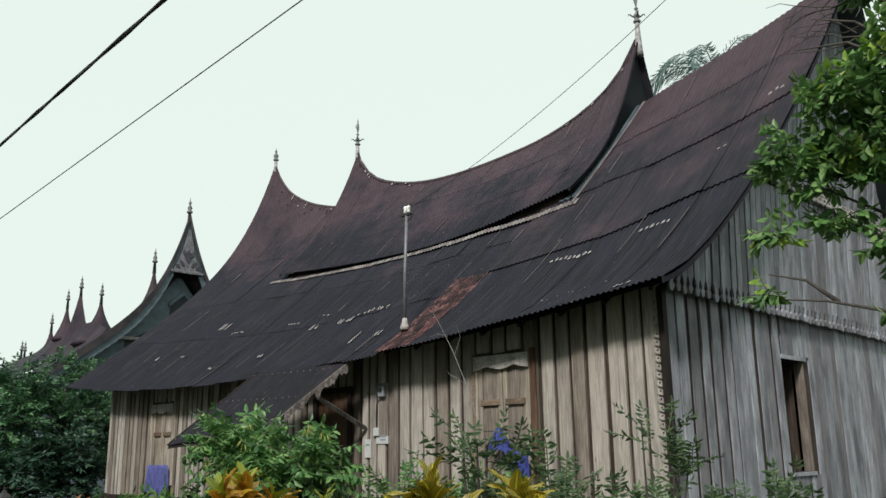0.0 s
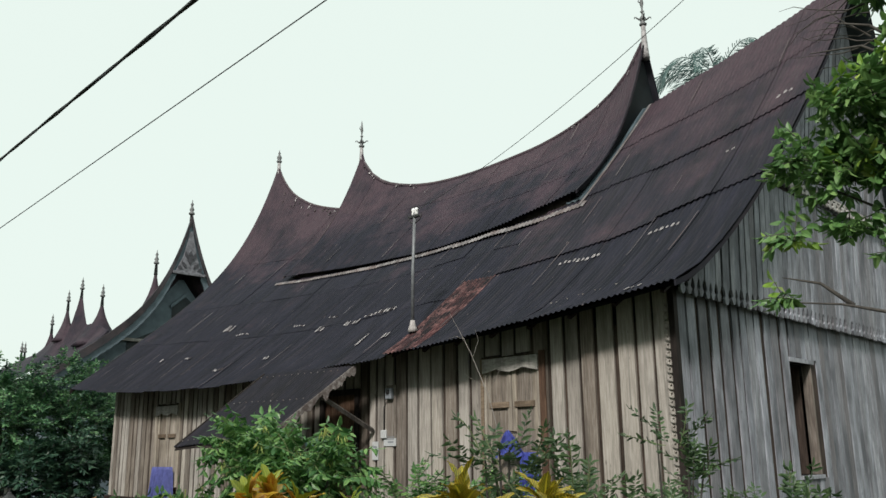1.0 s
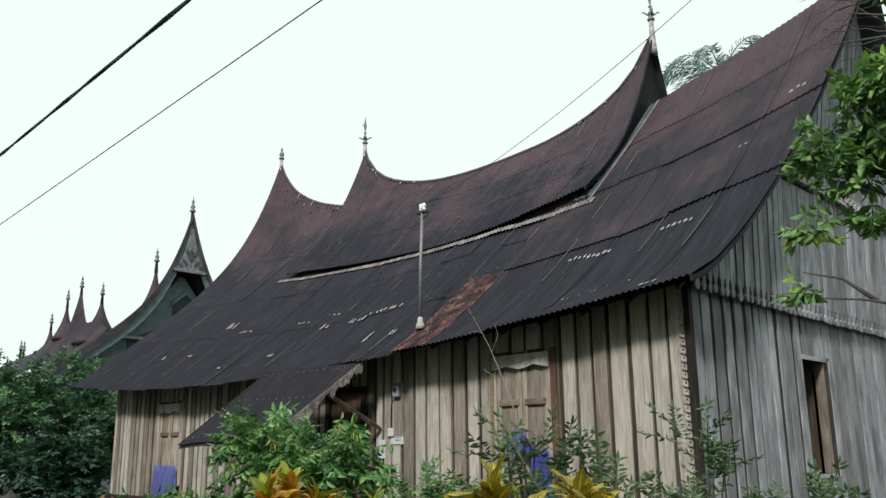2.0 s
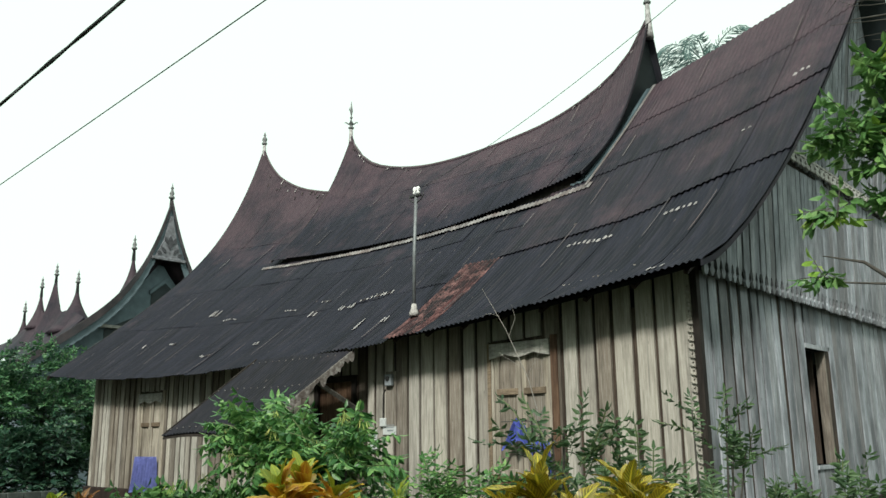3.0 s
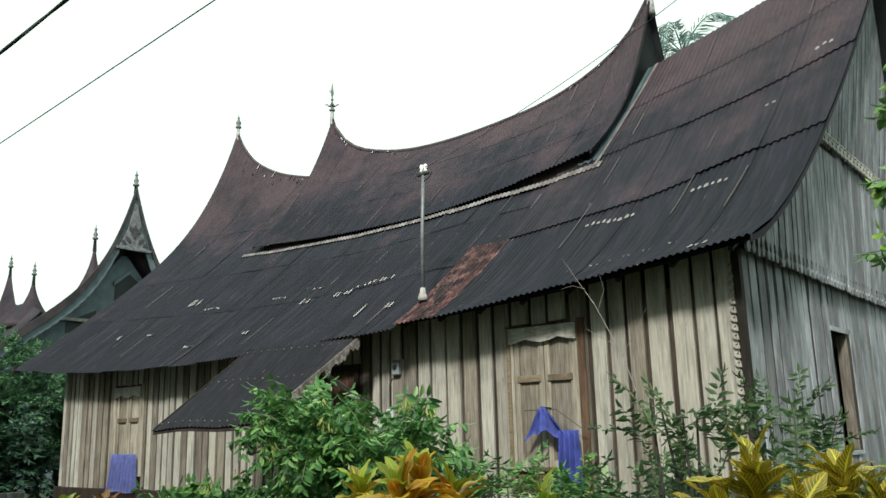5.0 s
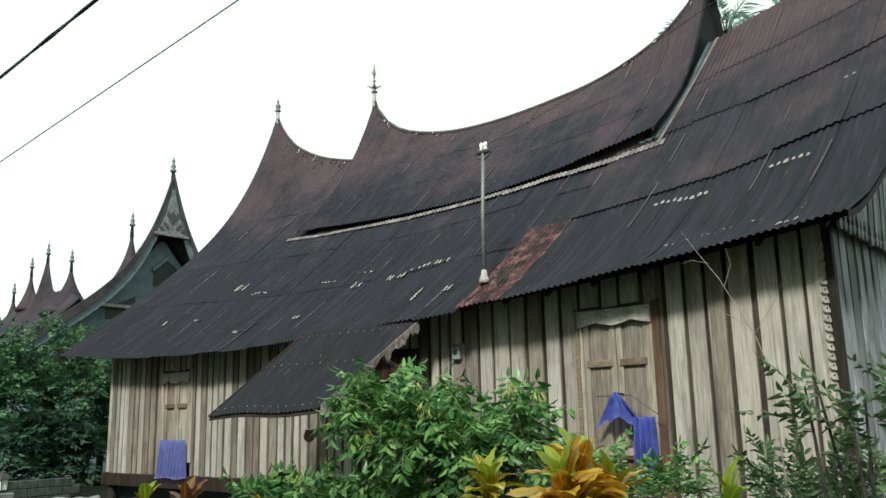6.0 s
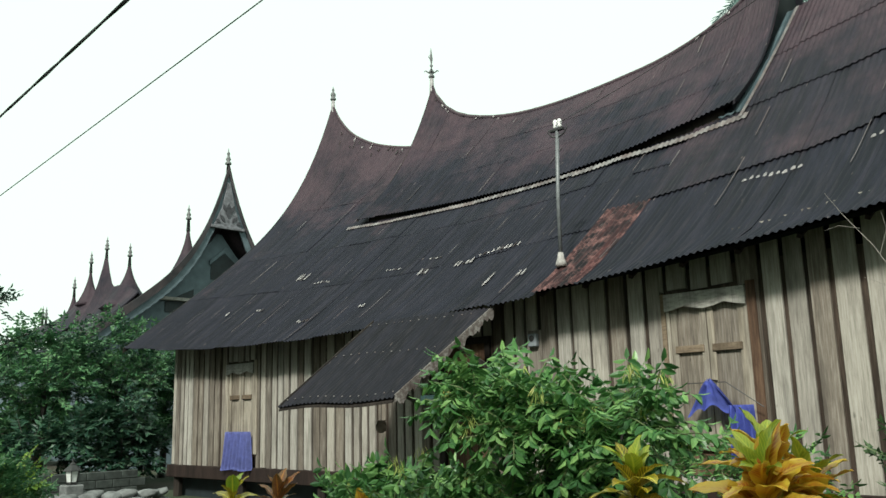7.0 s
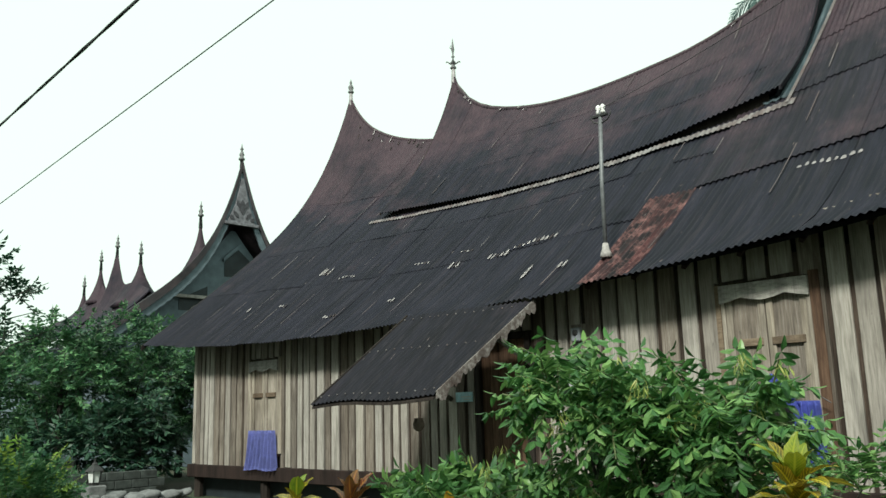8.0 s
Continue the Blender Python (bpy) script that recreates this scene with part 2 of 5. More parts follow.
def croton(base, vein, edge):
    def build(nt, b):
        uv = nt.nodes.new("ShaderNodeUVMap")
        sep = nt.nodes.new("ShaderNodeSeparateXYZ")
        nt.links.new(uv.outputs[0], sep.inputs[0])
        # veins: slanting bars off the midrib
        ax = nt.nodes.new("ShaderNodeMath")
        ax.operation = "ABSOLUTE"
        nt.links.new(sep.outputs[0], ax.inputs[0])
        k = nt.nodes.new("ShaderNodeMath")
        k.operation = "MULTIPLY_ADD"
        k.inputs[1].default_value = -0.22
        nt.links.new(ax.outputs[0], k.inputs[0])
        nt.links.new(sep.outputs[1], k.inputs[2])
        s = nt.nodes.new("ShaderNodeMath")
        s.operation = "MULTIPLY"
        s.inputs[1].default_value = 75.0
        nt.links.new(k.outputs[0], s.inputs[0])
        w = nt.nodes.new("ShaderNodeMath")
        w.operation = "SINE"
        nt.links.new(s.outputs[0], w.inputs[0])
        rib = ramp(nt, w.outputs[0], [(0.55, grey(0)), (0.95, grey(0.75))])
        mid = ramp(nt, ax.outputs[0], [(0.06, grey(1)), (0.16, grey(0))])
        n = noise_node(nt, position(nt, (1, 1, 1), True), 7.0, 4)
        rim = nt.nodes.new("ShaderNodeMath")
        rim.operation = "MULTIPLY_ADD"
        rim.inputs[1].default_value = 0.35
        nt.links.new(ax.outputs[0], rim.inputs[0])
        nt.links.new(n, rim.inputs[2])
        col = mixc(nt, ramp(nt, rim.outputs[0], [(0.56, grey(0)), (0.80, grey(1))]), base, edge)
        col = mixc(nt, rib, col, vein)
        col = mixc(nt, mid, col, vein)
        rnd = ramp(nt, obj_random(nt), [(0, grey(0.80)), (0.5, grey(1.0)), (1, grey(1.25))])
        col = mixc(nt, 1.0, col, rnd, "MULTIPLY")
        nt.links.new(col, b.inputs["Base Color"])
        b.inputs["Roughness"].default_value = 0.33
        t = nt.nodes.new("ShaderNodeBsdfTranslucent")
        nt.links.new(col, t.inputs["Color"])
        mx = nt.nodes.new("ShaderNodeMixShader")
        mx.inputs[0].default_value = 0.2
        nt.links.new(b.outputs[0], mx.inputs[1])
        nt.links.new(t.outputs[0], mx.inputs[2])
        nt.links.new(mx.outputs[0], nt.nodes["Material Output"].inputs["Surface"])
    return build


material("croton_orange", croton((0.46, 0.145, 0.016), (0.66, 0.42, 0.045), (0.68, 0.47, 0.05)))
material("croton_yellow", croton((0.15, 0.155, 0.018), (0.76, 0.62, 0.055), (0.30, 0.215, 0.025)))
material("croton_green", croton((0.10, 0.22, 0.022), (0.52, 0.52, 0.05), (0.24, 0.34, 0.03)))
material("croton_lime", croton((0.19, 0.27, 0.022), (0.40, 0.42, 0.045), (0.28, 0.32, 0.03)))
material("croton_red", croton((0.16, 0.045, 0.025), (0.45, 0.20, 0.04), (0.12, 0.07, 0.03)))


# ---- building blocks ----
def mesh_object(name, verts, faces, mat, parent=None, label="", smooth=False, uvs=None):
    me = bpy.data.meshes.new(name)
    me.from_pydata([tuple(v) for v in verts], [], faces)
    if uvs is not None:
        lay = me.uv_layers.new(name="UVMap")
        idx = np.zeros(len(me.loops), dtype=np.int32)
        me.loops.foreach_get("vertex_index", idx)
        lay.data.foreach_set("uv", np.asarray(uvs, dtype=np.float32)[idx].ravel())
    if smooth:
        me.polygons.foreach_set("use_smooth", [True] * len(me.polygons))
    me.materials.append(MATS[mat])
    me.update()
    ob = new(name, me)
    if parent is not None:
        ob.parent = parent
    if label:
        ob["label"] = label
    return ob


def part(name, bm, mat, parent, label="", smooth=False):
    bmesh.ops.recalc_face_normals(bm, faces=bm.faces)
    me = bpy.data.meshes.new(name)
    bm.to_mesh(me)
    bm.free()
    if smooth:
        me.polygons.foreach_set("use_smooth", [True] * len(me.polygons))
    me.materials.append(MATS[mat])
    ob = new(name, me)
    if parent is not None:
        ob.parent = parent
    if label:
        ob["label"] = label
    return ob


def thing(name, at, label, category, group="", kind=""):
    ob = new(name)
    ob.location = at
    ob.empty_display_size = 0.2
    bpy.context.view_layer.update()
    return tagged(ob, label, category, group, kind)


def box(bm, x0, x1, y0, y1, z0, z1, bevel=0.0):
    vs = [bm.verts.new((x, y, z)) for z in (z0, z1) for y in (y0, y1) for x in (x0, x1)]
    fs = [bm.faces.new([vs[i] for i in f]) for f in ((0, 2, 3, 1), (4, 5, 7, 6), (0, 1, 5, 4), (2, 6, 7, 3), (0, 4, 6, 2), (1, 3, 7, 5))]
    if bevel:
        es = list({e for f in fs for e in f.edges})
        bmesh.ops.bevel(bm, geom=es, offset=bevel, segments=1, affect="EDGES", clamp_overlap=True)


def slab(name, boxes, mat, parent, label="", bevel=0.0):
    bm = bmesh.new()
    for b in boxes:
        box(bm, *b, bevel=bevel)
    return part(name, bm, mat, parent, label)


def extrude_outline(bm, pts, axis, a, b):
    """A flat outline (u, z) made solid between a and b along axis ('x' or 'y')."""
    def place(u, z, d):
        return (d, u, z) if axis == "x" else (u, d, z)
    lo = [bm.verts.new(place(u, z, a)) for u, z in pts]
    hi = [bm.verts.new(place(u, z, b)) for u, z in pts]
    bm.faces.new(lo)
    bm.faces.new(hi[::-1])
    n = len(pts)
    for i in range(n):
        bm.faces.new((lo[i], lo[(i + 1) % n], hi[(i + 1) % n], hi[i]))


def tube(bm, pts, radii, sides=8):
    pts = [Vector(p) for p in pts]
    if isinstance(radii, (int, float)):
        radii = [radii] * len(pts)
    rings = []
    ref = Vector((0.31, 0.17, 0.93))
    for i, p in enumerate(pts):
        d = (pts[min(i + 1, len(pts) - 1)] - pts[max(i - 1, 0)]).normalized()
        if abs(d.dot(ref)) > 0.97:
            ref = Vector((0.95, 0.2, 0.1))
        u = d.cross(ref).normalized()
        w = d.cross(u)
        rings.append([bm.verts.new(p + radii[i] * (math.cos(a) * u + math.sin(a) * w)) for a in (2 * math.pi * k / sides for k in range(sides))])
    for r0, r1 in zip(rings, rings[1:]):
        for k in range(sides):
            bm.faces.new((r0[k], r0[(k + 1) % sides], r1[(k + 1) % sides], r1[k]))
    bm.faces.new(rings[0][::-1])
    bm.faces.new(rings[-1])


def lathe(bm, at, profile, sides=12):
    """A turned shape: profile rows of (radius, height)."""
    x, y, z = at
    rings = [[bm.verts.new((x + r * math.cos(2 * math.pi * k / sides), y + r * math.sin(2 * math.pi * k / sides), z + h)) for k in range(sides)] for r, h in profile]
    for r0, r1 in zip(rings, rings[1:]):
        for k in range(sides):
            bm.faces.new((r0[k], r0[(k + 1) % sides], r1[(k + 1) % sides], r1[k]))
    bm.faces.new(rings[0][::-1])
    bm.faces.new(rings[-1])


def curve(xs, ys):
    """A smooth line through the given rows."""
    xs, ys = np.array(xs, float), np.array(ys, float)
    d = np.gradient(ys, xs)

    def at(x):
        x = min(max(x, xs[0]), xs[-1])
        i = min(max(int(np.searchsorted(xs, x)) - 1, 0), len(xs) - 2)
        h = xs[i + 1] - xs[i]
        t = (x - xs[i]) / h
        return float((2 * t**3 - 3 * t**2 + 1) * ys[i] + (t**3 - 2 * t**2 + t) * h * d[i] + (3 * t**2 - 2 * t**3) * ys[i + 1] + (t**3 - t**2) * h * d[i + 1])
    return at


# ---- ground ----
gv, gf = [], []
ticks = sorted(set([-2500, -800, -250, -100] + list(np.arange(-60, 121, 3.0)) + [250, 800, 2500]))
for yy in ticks:
    for xx in ticks:
        far = max(abs(xx - 10), abs(yy - 15))
        gv.append((xx, yy, 0.05 * noise.noise((xx * 0.2, yy * 0.2, 0)) if far < 90 else 0.0))
nt_ = len(ticks)
for j in range(nt_ - 1):
    for i in range(nt_ - 1):
        a = j * nt_ + i
        gf.append((a, a + 1, a + nt_ + 1, a + nt_))
tagged(mesh_object("ground", gv, gf, "soil", smooth=True), "brown earth with patches of grass", "ground", kind="structure")

# ---- the roofs' shapes ----
XE, XR, WALL_X, Y0, Y1 = 9.1, 15.4, 9.8, 5.55, 21.6     # eave, ridge, front wall, gable walls
Y_NEAR, Y_FAR = 5.1, 22.85


def eave_z(y):
    return 3.02 + 0.0056 * (y - 16) ** 2 if y < 16 else 3.02 + 0.0072 * (y - 16) ** 2


near_ridge = curve((4.0, 5.1, 6.0, 7.0, 8.3, 10.0, 12.0, 16.0, 24.0), (10.9, 10.28, 9.86, 9.48, 9.07, 8.62, 8.38, 8.35, 8.35))
far_lift = curve((15.0, 17.5, 19.0, 20.0, 20.8, 21.4, 22.0, 22.4, 22.7, 22.85), (0, 0.15, 0.42, 0.66, 0.93, 1.22, 1.62, 2.03, 2.45, 2.72))


def lower(s, v):
    """The front slope of the main roof: s from eave (0) to ridge (1), v along the house."""
    y = v - 0.85 * s * max(0.0, (9.0 - v) / 3.9) ** 1.3
    ze, zb = eave_z(v), near_ridge(v)
    k = 1.11 + 0.19 * min(1.0, max(0.0, (11.0 - v) / 3.5)) - 0.09 * min(1.0, max(0.0, (v - 15.0) / 5.0))
    z = ze + (zb - ze) * s**k + (far_lift(v) * s**5.5 if v > 15 else 0.0)
    return Vector((XE + (XR - XE) * s, y, z))


XU, YU0, YU1 = 12.72, 8.98, 18.5
upper_ridge = curve((8.8, 9.0, 9.28, 9.65, 10.08, 10.9, 11.75, 12.65, 13.6, 14.6, 15.7, 16.85, 17.4, 17.8, 18.15, 18.38, 18.5),
                    (10.62, 10.3, 9.94, 9.62, 9.37, 9.06, 8.87, 8.78, 8.72, 8.71, 8.79, 9.04, 9.24, 9.47, 9.78, 10.08, 10.38))


upper_eave = curve((8.6, 9.06, 10.54, 12.58, 15.35, 18.12, 18.7), (6.58, 6.50, 6.26, 6.055, 6.075, 6.235, 6.28))


def upper(s, v):
    """The front slope of the raised middle roof."""
    ze = upper_eave(v)
    back_ = 0.19 * max(0.0, (11.0 - v) / 2.02)
    lift = upper_ridge(v - back_) - 8.70
    z = ze + (8.70 - ze) * s + lift * s**2.9
    return Vector((XU + (XR - XU) * s, v - back_ * s, z))


def mirrored(shape, xr):
    def other(s, v):
        p = shape(s, v)
        return Vector((2 * xr - p.x, p.y, p.z))
    return other


def surface(name, shape, s0, s1, v0, v1, ns, nv, off, thick, mat, parent, label=""):
    """A solid skin that follows a roof shape."""
    vs, fs = [], []
    for d in (off, off - thick):
        for i in range(ns + 1):
            for j in range(nv + 1):
                vs.append(shape(s0 + (s1 - s0) * i / ns, v0 + (v1 - v0) * j / nv) + Vector((0, 0, d)))
    w, n = nv + 1, (ns + 1) * (nv + 1)
    for i in range(ns):
        for j in range(nv):
            a = i * w + j
            fs.append((a, a + 1, a + w + 1, a + w))
            fs.append((n + a, n + a + w, n + a + w + 1, n + a + 1))
    rim = [j for j in range(w)] + [i * w + nv for i in range(1, ns + 1)] + [ns * w + j for j in range(nv - 1, -1, -1)] + [i * w for i in range(ns - 1, 0, -1)]
    for a, b in zip(rim, rim[1:] + rim[:1]):
        fs.append((a, n + a, n + b, b))
    return mesh_object(name, vs, fs, mat, parent, label, smooth=False)


PITCH = 0.092


def corrugated(shape, s0, s1, v0, v1, off, mat, parent, rng, rows=6, label="", raised=0.0):
    """One sheet of corrugated iron lying on a roof shape."""
    cols = max(6, int(round((v1 - v0) / PITCH * 6)))
    tilt, skew = rng.uniform(-0.004, 0.004), rng.uniform(-0.004, 0.006)
    s_a, s_b = s0 if isinstance(s0, tuple) else (s0, s0)
    ends = rng.uniform(-0.004, 0.004) if s_a > 0 else rng.uniform(0.0, 0.009)
    vs, fs, w = [], [], cols + 1
    for i in range(rows + 1):
        t = i / rows
        anchor = []
        for q in range(5):
            sq = s_a + (s_b - s_a) * q / 4
            anchor.append(shape(min(max(sq + ends + (s1 - sq) * t, 0.0), 1.0), v0 + (v1 - v0) * q / 4))
        for j in range(w):
            u = j / cols
            q = min(int(u * 4), 3)
            p = anchor[q].lerp(anchor[q + 1], u * 4 - q)
            v = v0 + (v1 - v0) * u
            wave = (0.0112 if s_a < 0.3 else 0.0070) * math.cos(2 * math.pi * v / PITCH)
            vs.append((p.x - 0.5 * (off + wave), p.y, p.z + off + wave + tilt * (u - 0.5) * 2 + skew * (1 - t) + raised * (1 - t) ** 2))
    for i in range(rows):
        for j in range(cols):
            a = i * w + j
            fs.append((a, a + 1, a + w + 1, a + w))
    return mesh_object("roof_sheet", vs, fs, mat, parent, label, smooth=True)


# ---- main house ----
house = thing("traditional_house", (15.4, 13.6, 0), "old timber longhouse with a rusty saddle-shaped iron roof", "house")


def under(ob):
    """Keeps a child's mesh in world metres."""
    ob.matrix_parent_inverse = house.matrix_world.inverted()
    return ob


INV = house.matrix_world.inverted()


def hpart(ob):
    ob.parent = house
    ob.matrix_parent_inverse = INV
    return ob


# walls, with openings for windows and door
WIN_R, WIN_L, DOOR = (7.80, 8.78, 1.18, 3.02), (18.28, 19.20, 0.95, 2.74), (11.95, 12.85, 0.70, 2.70)


def wall_of(boxes, label, wood_="gap_wood"):
    """A wall: its first stretch, with the stretches round the openings as parts."""
    first = slab("wall_front" if "front" in label else "wall_gable", boxes[:1], wood_, None, label)
    hpart(first)
    bpy.context.view_layer.update()
    for bx in boxes[1:]:
        o = slab("wall_section", [bx], wood_, None)
        o.parent, o.matrix_parent_inverse = first, first.matrix_world.inverted()
    return first


def wall_boxes(u0, u1, z0, z1, holes):
    out, u = [], u0
    for a, b, c, d in sorted(holes):
        out.append((u, a, z0, z1))
        if c > z0 + 0.01:
            out.append((a, b, z0, c))
        out.append((a, b, d, z1))
        u = b
    out.append((u, u1, z0, z1))
    return out


front = wall_of([(WALL_X, WALL_X + 0.12, a, b, c, d) for a, b, c, d in wall_boxes(Y0, Y1, 0.68, 3.36, [WIN_R, WIN_L, DOOR])], "weathered pale vertical boards of the front wall")
GW = (13.45, 14.25, 1.25, 3.02)
gable_n = wall_of([(a, b, Y0, Y0 + 0.12, c, d) for a, b, c, d in wall_boxes(WALL_X + 0.12, 21.0, 0.68, 3.75, [GW])], "grey weathered boards of the end wall")
hpart(slab("wall_back", [(20.88, 21.0, Y0 + 0.12, Y1, 0.68, 3.36)], "dark_boards_and_shade", None))
gable_f = hpart(slab("wall_gable", [(WALL_X + 0.12, 20.88, Y1 - 0.12, Y1, 0.68, 3.36)], "dark_boards_and_shade", None))
hpart(slab("floor_deck", [(WALL_X - 0.02, 21.02, Y0 - 0.02, Y1 + 0.02, 0.60, 0.68)], "dark_boards_and_shade", None))
hpart(slab("sill_beam", [(WALL_X - 0.10, WALL_X + 0.10, Y0 - 0.06, Y1 + 0.06, 0.42, 0.69)], "beam_wood", None, "dark red-brown sill beam", 0.012))
hpart(slab("sill_beam", [(WALL_X + 0.10, 21.0, Y0 - 0.08, Y0 + 0.10, 0.42, 0.69)], "beam_wood", None, "dark red-brown sill beam", 0.012))
# the open underfloor's darkness, put in as a near-black block
hpart(slab("plinth", [(WALL_X + 0.22, 20.9, Y0 + 0.05, Y1 - 0.05, -0.1, 0.60)], "painted_shade", None, "near-black sheet standing for the shade of the open underfloor"))
for py in (5.65, 8.3, 10.9, 13.5, 16.1, 18.8, 21.4):
    bm = bmesh.new()
    tube(bm, [(WALL_X + 0.06, py, -0.05), (WALL_X + 0.06, py, 0.44)], 0.10, 8)
    hpart(part("post", bm, "dark_boards_and_shade", None))

rng = random.Random(4)


def board(parent, axis, u0, u1, z0, z1, d0, d1, mat, end="flat"):
    """One upright board; its foot may be carved to a tongue."""
    bm = bmesh.new()
    w = u1 - u0
    j = [rng.uniform(-0.006, 0.006) for _ in range(4)]
    if end == "tongue":
        m = (u0 + u1) / 2
        foot = [(u0 + j[0], z0 + 0.25), (u0 + 0.16 * w, z0 + 0.21), (u0 + 0.30 * w, z0 + 0.13), (u0 + 0.10 * w, z0 + 0.085), (u0 + 0.28 * w, z0 + 0.02), (m, z0), (u1 - 0.28 * w, z0 + 0.02), (u1 - 0.10 * w, z0 + 0.085), (u1 - 0.30 * w, z0 + 0.13), (u1 - 0.16 * w, z0 + 0.21), (u1 + j[1], z0 + 0.25)]
    else:
        foot = [(u0 + j[0], z0 + rng.uniform(-0.012, 0.012)), (u1 + j[1], z0 + rng.uniform(-0.012, 0.012))]
    z_a, z_b = z1 if isinstance(z1, tuple) else (z1, z1)
    extrude_outline(bm, foot + [(u1 + j[2], z_b), (u0 + j[3], z_a)], axis, d0, d1)
    ob = part("board", bm, mat, parent)
    ob.matrix_parent_inverse = parent.matrix_world.inverted()
    return ob


bpy.context.view_layer.update()
y = Y0 + 0.05
while y < Y1 - 0.08:
    w = rng.uniform(0.20, 0.265) if y < 10.8 else rng.uniform(0.13, 0.205)
    gap = rng.uniform(0.045, 0.085) if y < 10.8 else rng.uniform(0.03, 0.085)
    e = min(y + w, Y1 - 0.03)
    top = eave_z(y) + 0.36
    pr = rng.uniform(0.025, 0.042)
    spans = [(y, e, 0.68, top)]
    for a, b, c, d in (WIN_R, WIN_L, DOOR):
        cut = []
        for p, q, r, t in spans:
            if q <= a - 0.13 or p >= b + 0.13:
                cut.append((p, q, r, t))
                continue
            if p < a - 0.13 - 0.05:
                cut.append((p, a - 0.13, r, t))
            if q > b + 0.13 + 0.05:
                cut.append((b + 0.13, q, r, t))
            if c > 0.75:
                cut.append((max(p, a - 0.13), min(q, b + 0.13), r, c - 0.36))
            if t > d + 0.1:
                cut.append((max(p, a - 0.13), min(q, b + 0.13), d + 0.08, t))
        spans = [sp for sp in cut if sp[1] - sp[0] > 0.03 and sp[3] - sp[2] > 0.05]
    tone = "brown_grey_boards" if rng.random() < (0.05 if y < 10.8 else 0.40) else "pale_boards"
    for p, q, r, t in spans:
        board(front, "x", p, q, r + rng.uniform(-0.01, 0.02), t, WALL_X - pr, WALL_X - 0.002, tone)
    y = e + gap


def verge_z(x):
    """Height of the roof's near edge over the gable."""
    s = (x - XE) / (XR - XE)
    if s > 1:
        s = 2 - s
    return lower(max(0.0, s), 5.35).z - 0.10


# gable in three tiers, each a little in front of the one below
x = WALL_X + 0.06
while x < 20.95:
    w = rng.uniform(0.17, 0.25)
    for p, q, c, d in [(x, x + w, 0.68, 3.75)]:
        if q > GW[0] - 0.06 and p < GW[1] + 0.06:
            for r, t in ((0.68, GW[2] - 0.05), (GW[3] + 0.08, 3.75)):
                board(gable_n, "y", p, q, r, t, Y0 - rng.uniform(0.02, 0.035), Y0 - 0.002, "grey_boards")
        else:
            board(gable_n, "y", p, q, c, d, Y0 - rng.uniform(0.02, 0.04), Y0 - 0.002, "grey_boards")
    x += w + (rng.choice((0.03, 0.05, 0.09, 0.12, 0.14)) if x < GW[0] - 0.1 else rng.choice((0.004, 0.008, 0.014, 0.022)))


def tier(z0, y_front, mat, x0, x1, wmin, wmax, lean):
    def tip(ob):
        for vert in ob.data.vertices:
            vert.co.y -= lean * max(0.0, vert.co.z - z0)

    bm = bmesh.new()
    xs = [x0 + (x1 - x0) * i / 40 for i in range(41)]
    outline = [(x0, z0 + 0.2), (x1, z0 + 0.2)] + [(xx, max(verge_z(xx) - 0.05, z0 + 0.21)) for xx in reversed(xs)]
    extrude_outline(bm, outline, "y", y_front + 0.03, y_front + 0.07)
    back = hpart(part("gable_tier", bm, "dark_boards_and_shade", None, "carved board tier of the gable"))
    tip(back)
    bpy.context.view_layer.update()
    xx = x0
    while xx < x1:
        w_ = rng.uniform(wmin, wmax)
        za, zb = verge_z(xx), verge_z(xx + w_)
        if min(za, zb) > z0 + 0.2:
            tip(board(back, "y", xx, min(xx + w_, x1), z0 + rng.uniform(-0.015, 0.015), (za, zb), y_front - rng.uniform(0.0, 0.012), y_front + 0.028, mat, "tongue"))
        xx += w_ + rng.choice((0.006, 0.012, 0.02, 0.035, 0.05))
    return back


tier(3.66, Y0 - 0.15, "grey_boards", 9.75, 21.05, 0.13, 0.19, 0.05)
tier(5.84, Y0 - 0.30, "grey_boards", 12.1, 18.7, 0.13, 0.19, 0.14)
# dark strips behind the rows of tongues, standing for their shadow line
hpart(slab("gable_rail", [(9.86, 20.95, Y0 - 0.116, Y0 - 0.085, 3.69, 3.96)], "dark_boards_and_shade", None))
hpart(slab("gable_rail", [(12.0, 18.8, Y0 - 0.265, Y0 - 0.235, 5.80, 5.92)], "dark_boards_and_shade", None))
# pierced frieze along the foot of the upper tier
frieze = hpart(slab("frieze_rail", [(12.0, 18.8, Y0 - 0.345, Y0 - 0.325, 6.02, 6.06)], "grey_trim", None, "pale pierced frieze"))
bpy.context.view_layer.update()
bm = bmesh.new()
extrude_outline(bm, [(-0.10, 0.20), (-0.10, 0.15), (-0.055, 0.10), (-0.10, 0.055), (-0.07, 0.02), (-0.03, 0.04), (0.0, 0.0), (0.03, 0.04), (0.07, 0.02), (0.10, 0.055), (0.055, 0.10), (0.10, 0.15), (0.10, 0.20), (0.03, 0.14), (0.0, 0.17), (-0.03, 0.14)], "y", -0.012, 0.012)
lace = part("lace_piece", bm, "grey_trim", frieze)
lace.matrix_parent_inverse = frieze.matrix_world.inverted()
lace.matrix_basis = Matrix.Translation((12.2, Y0 - 0.335, 5.83))
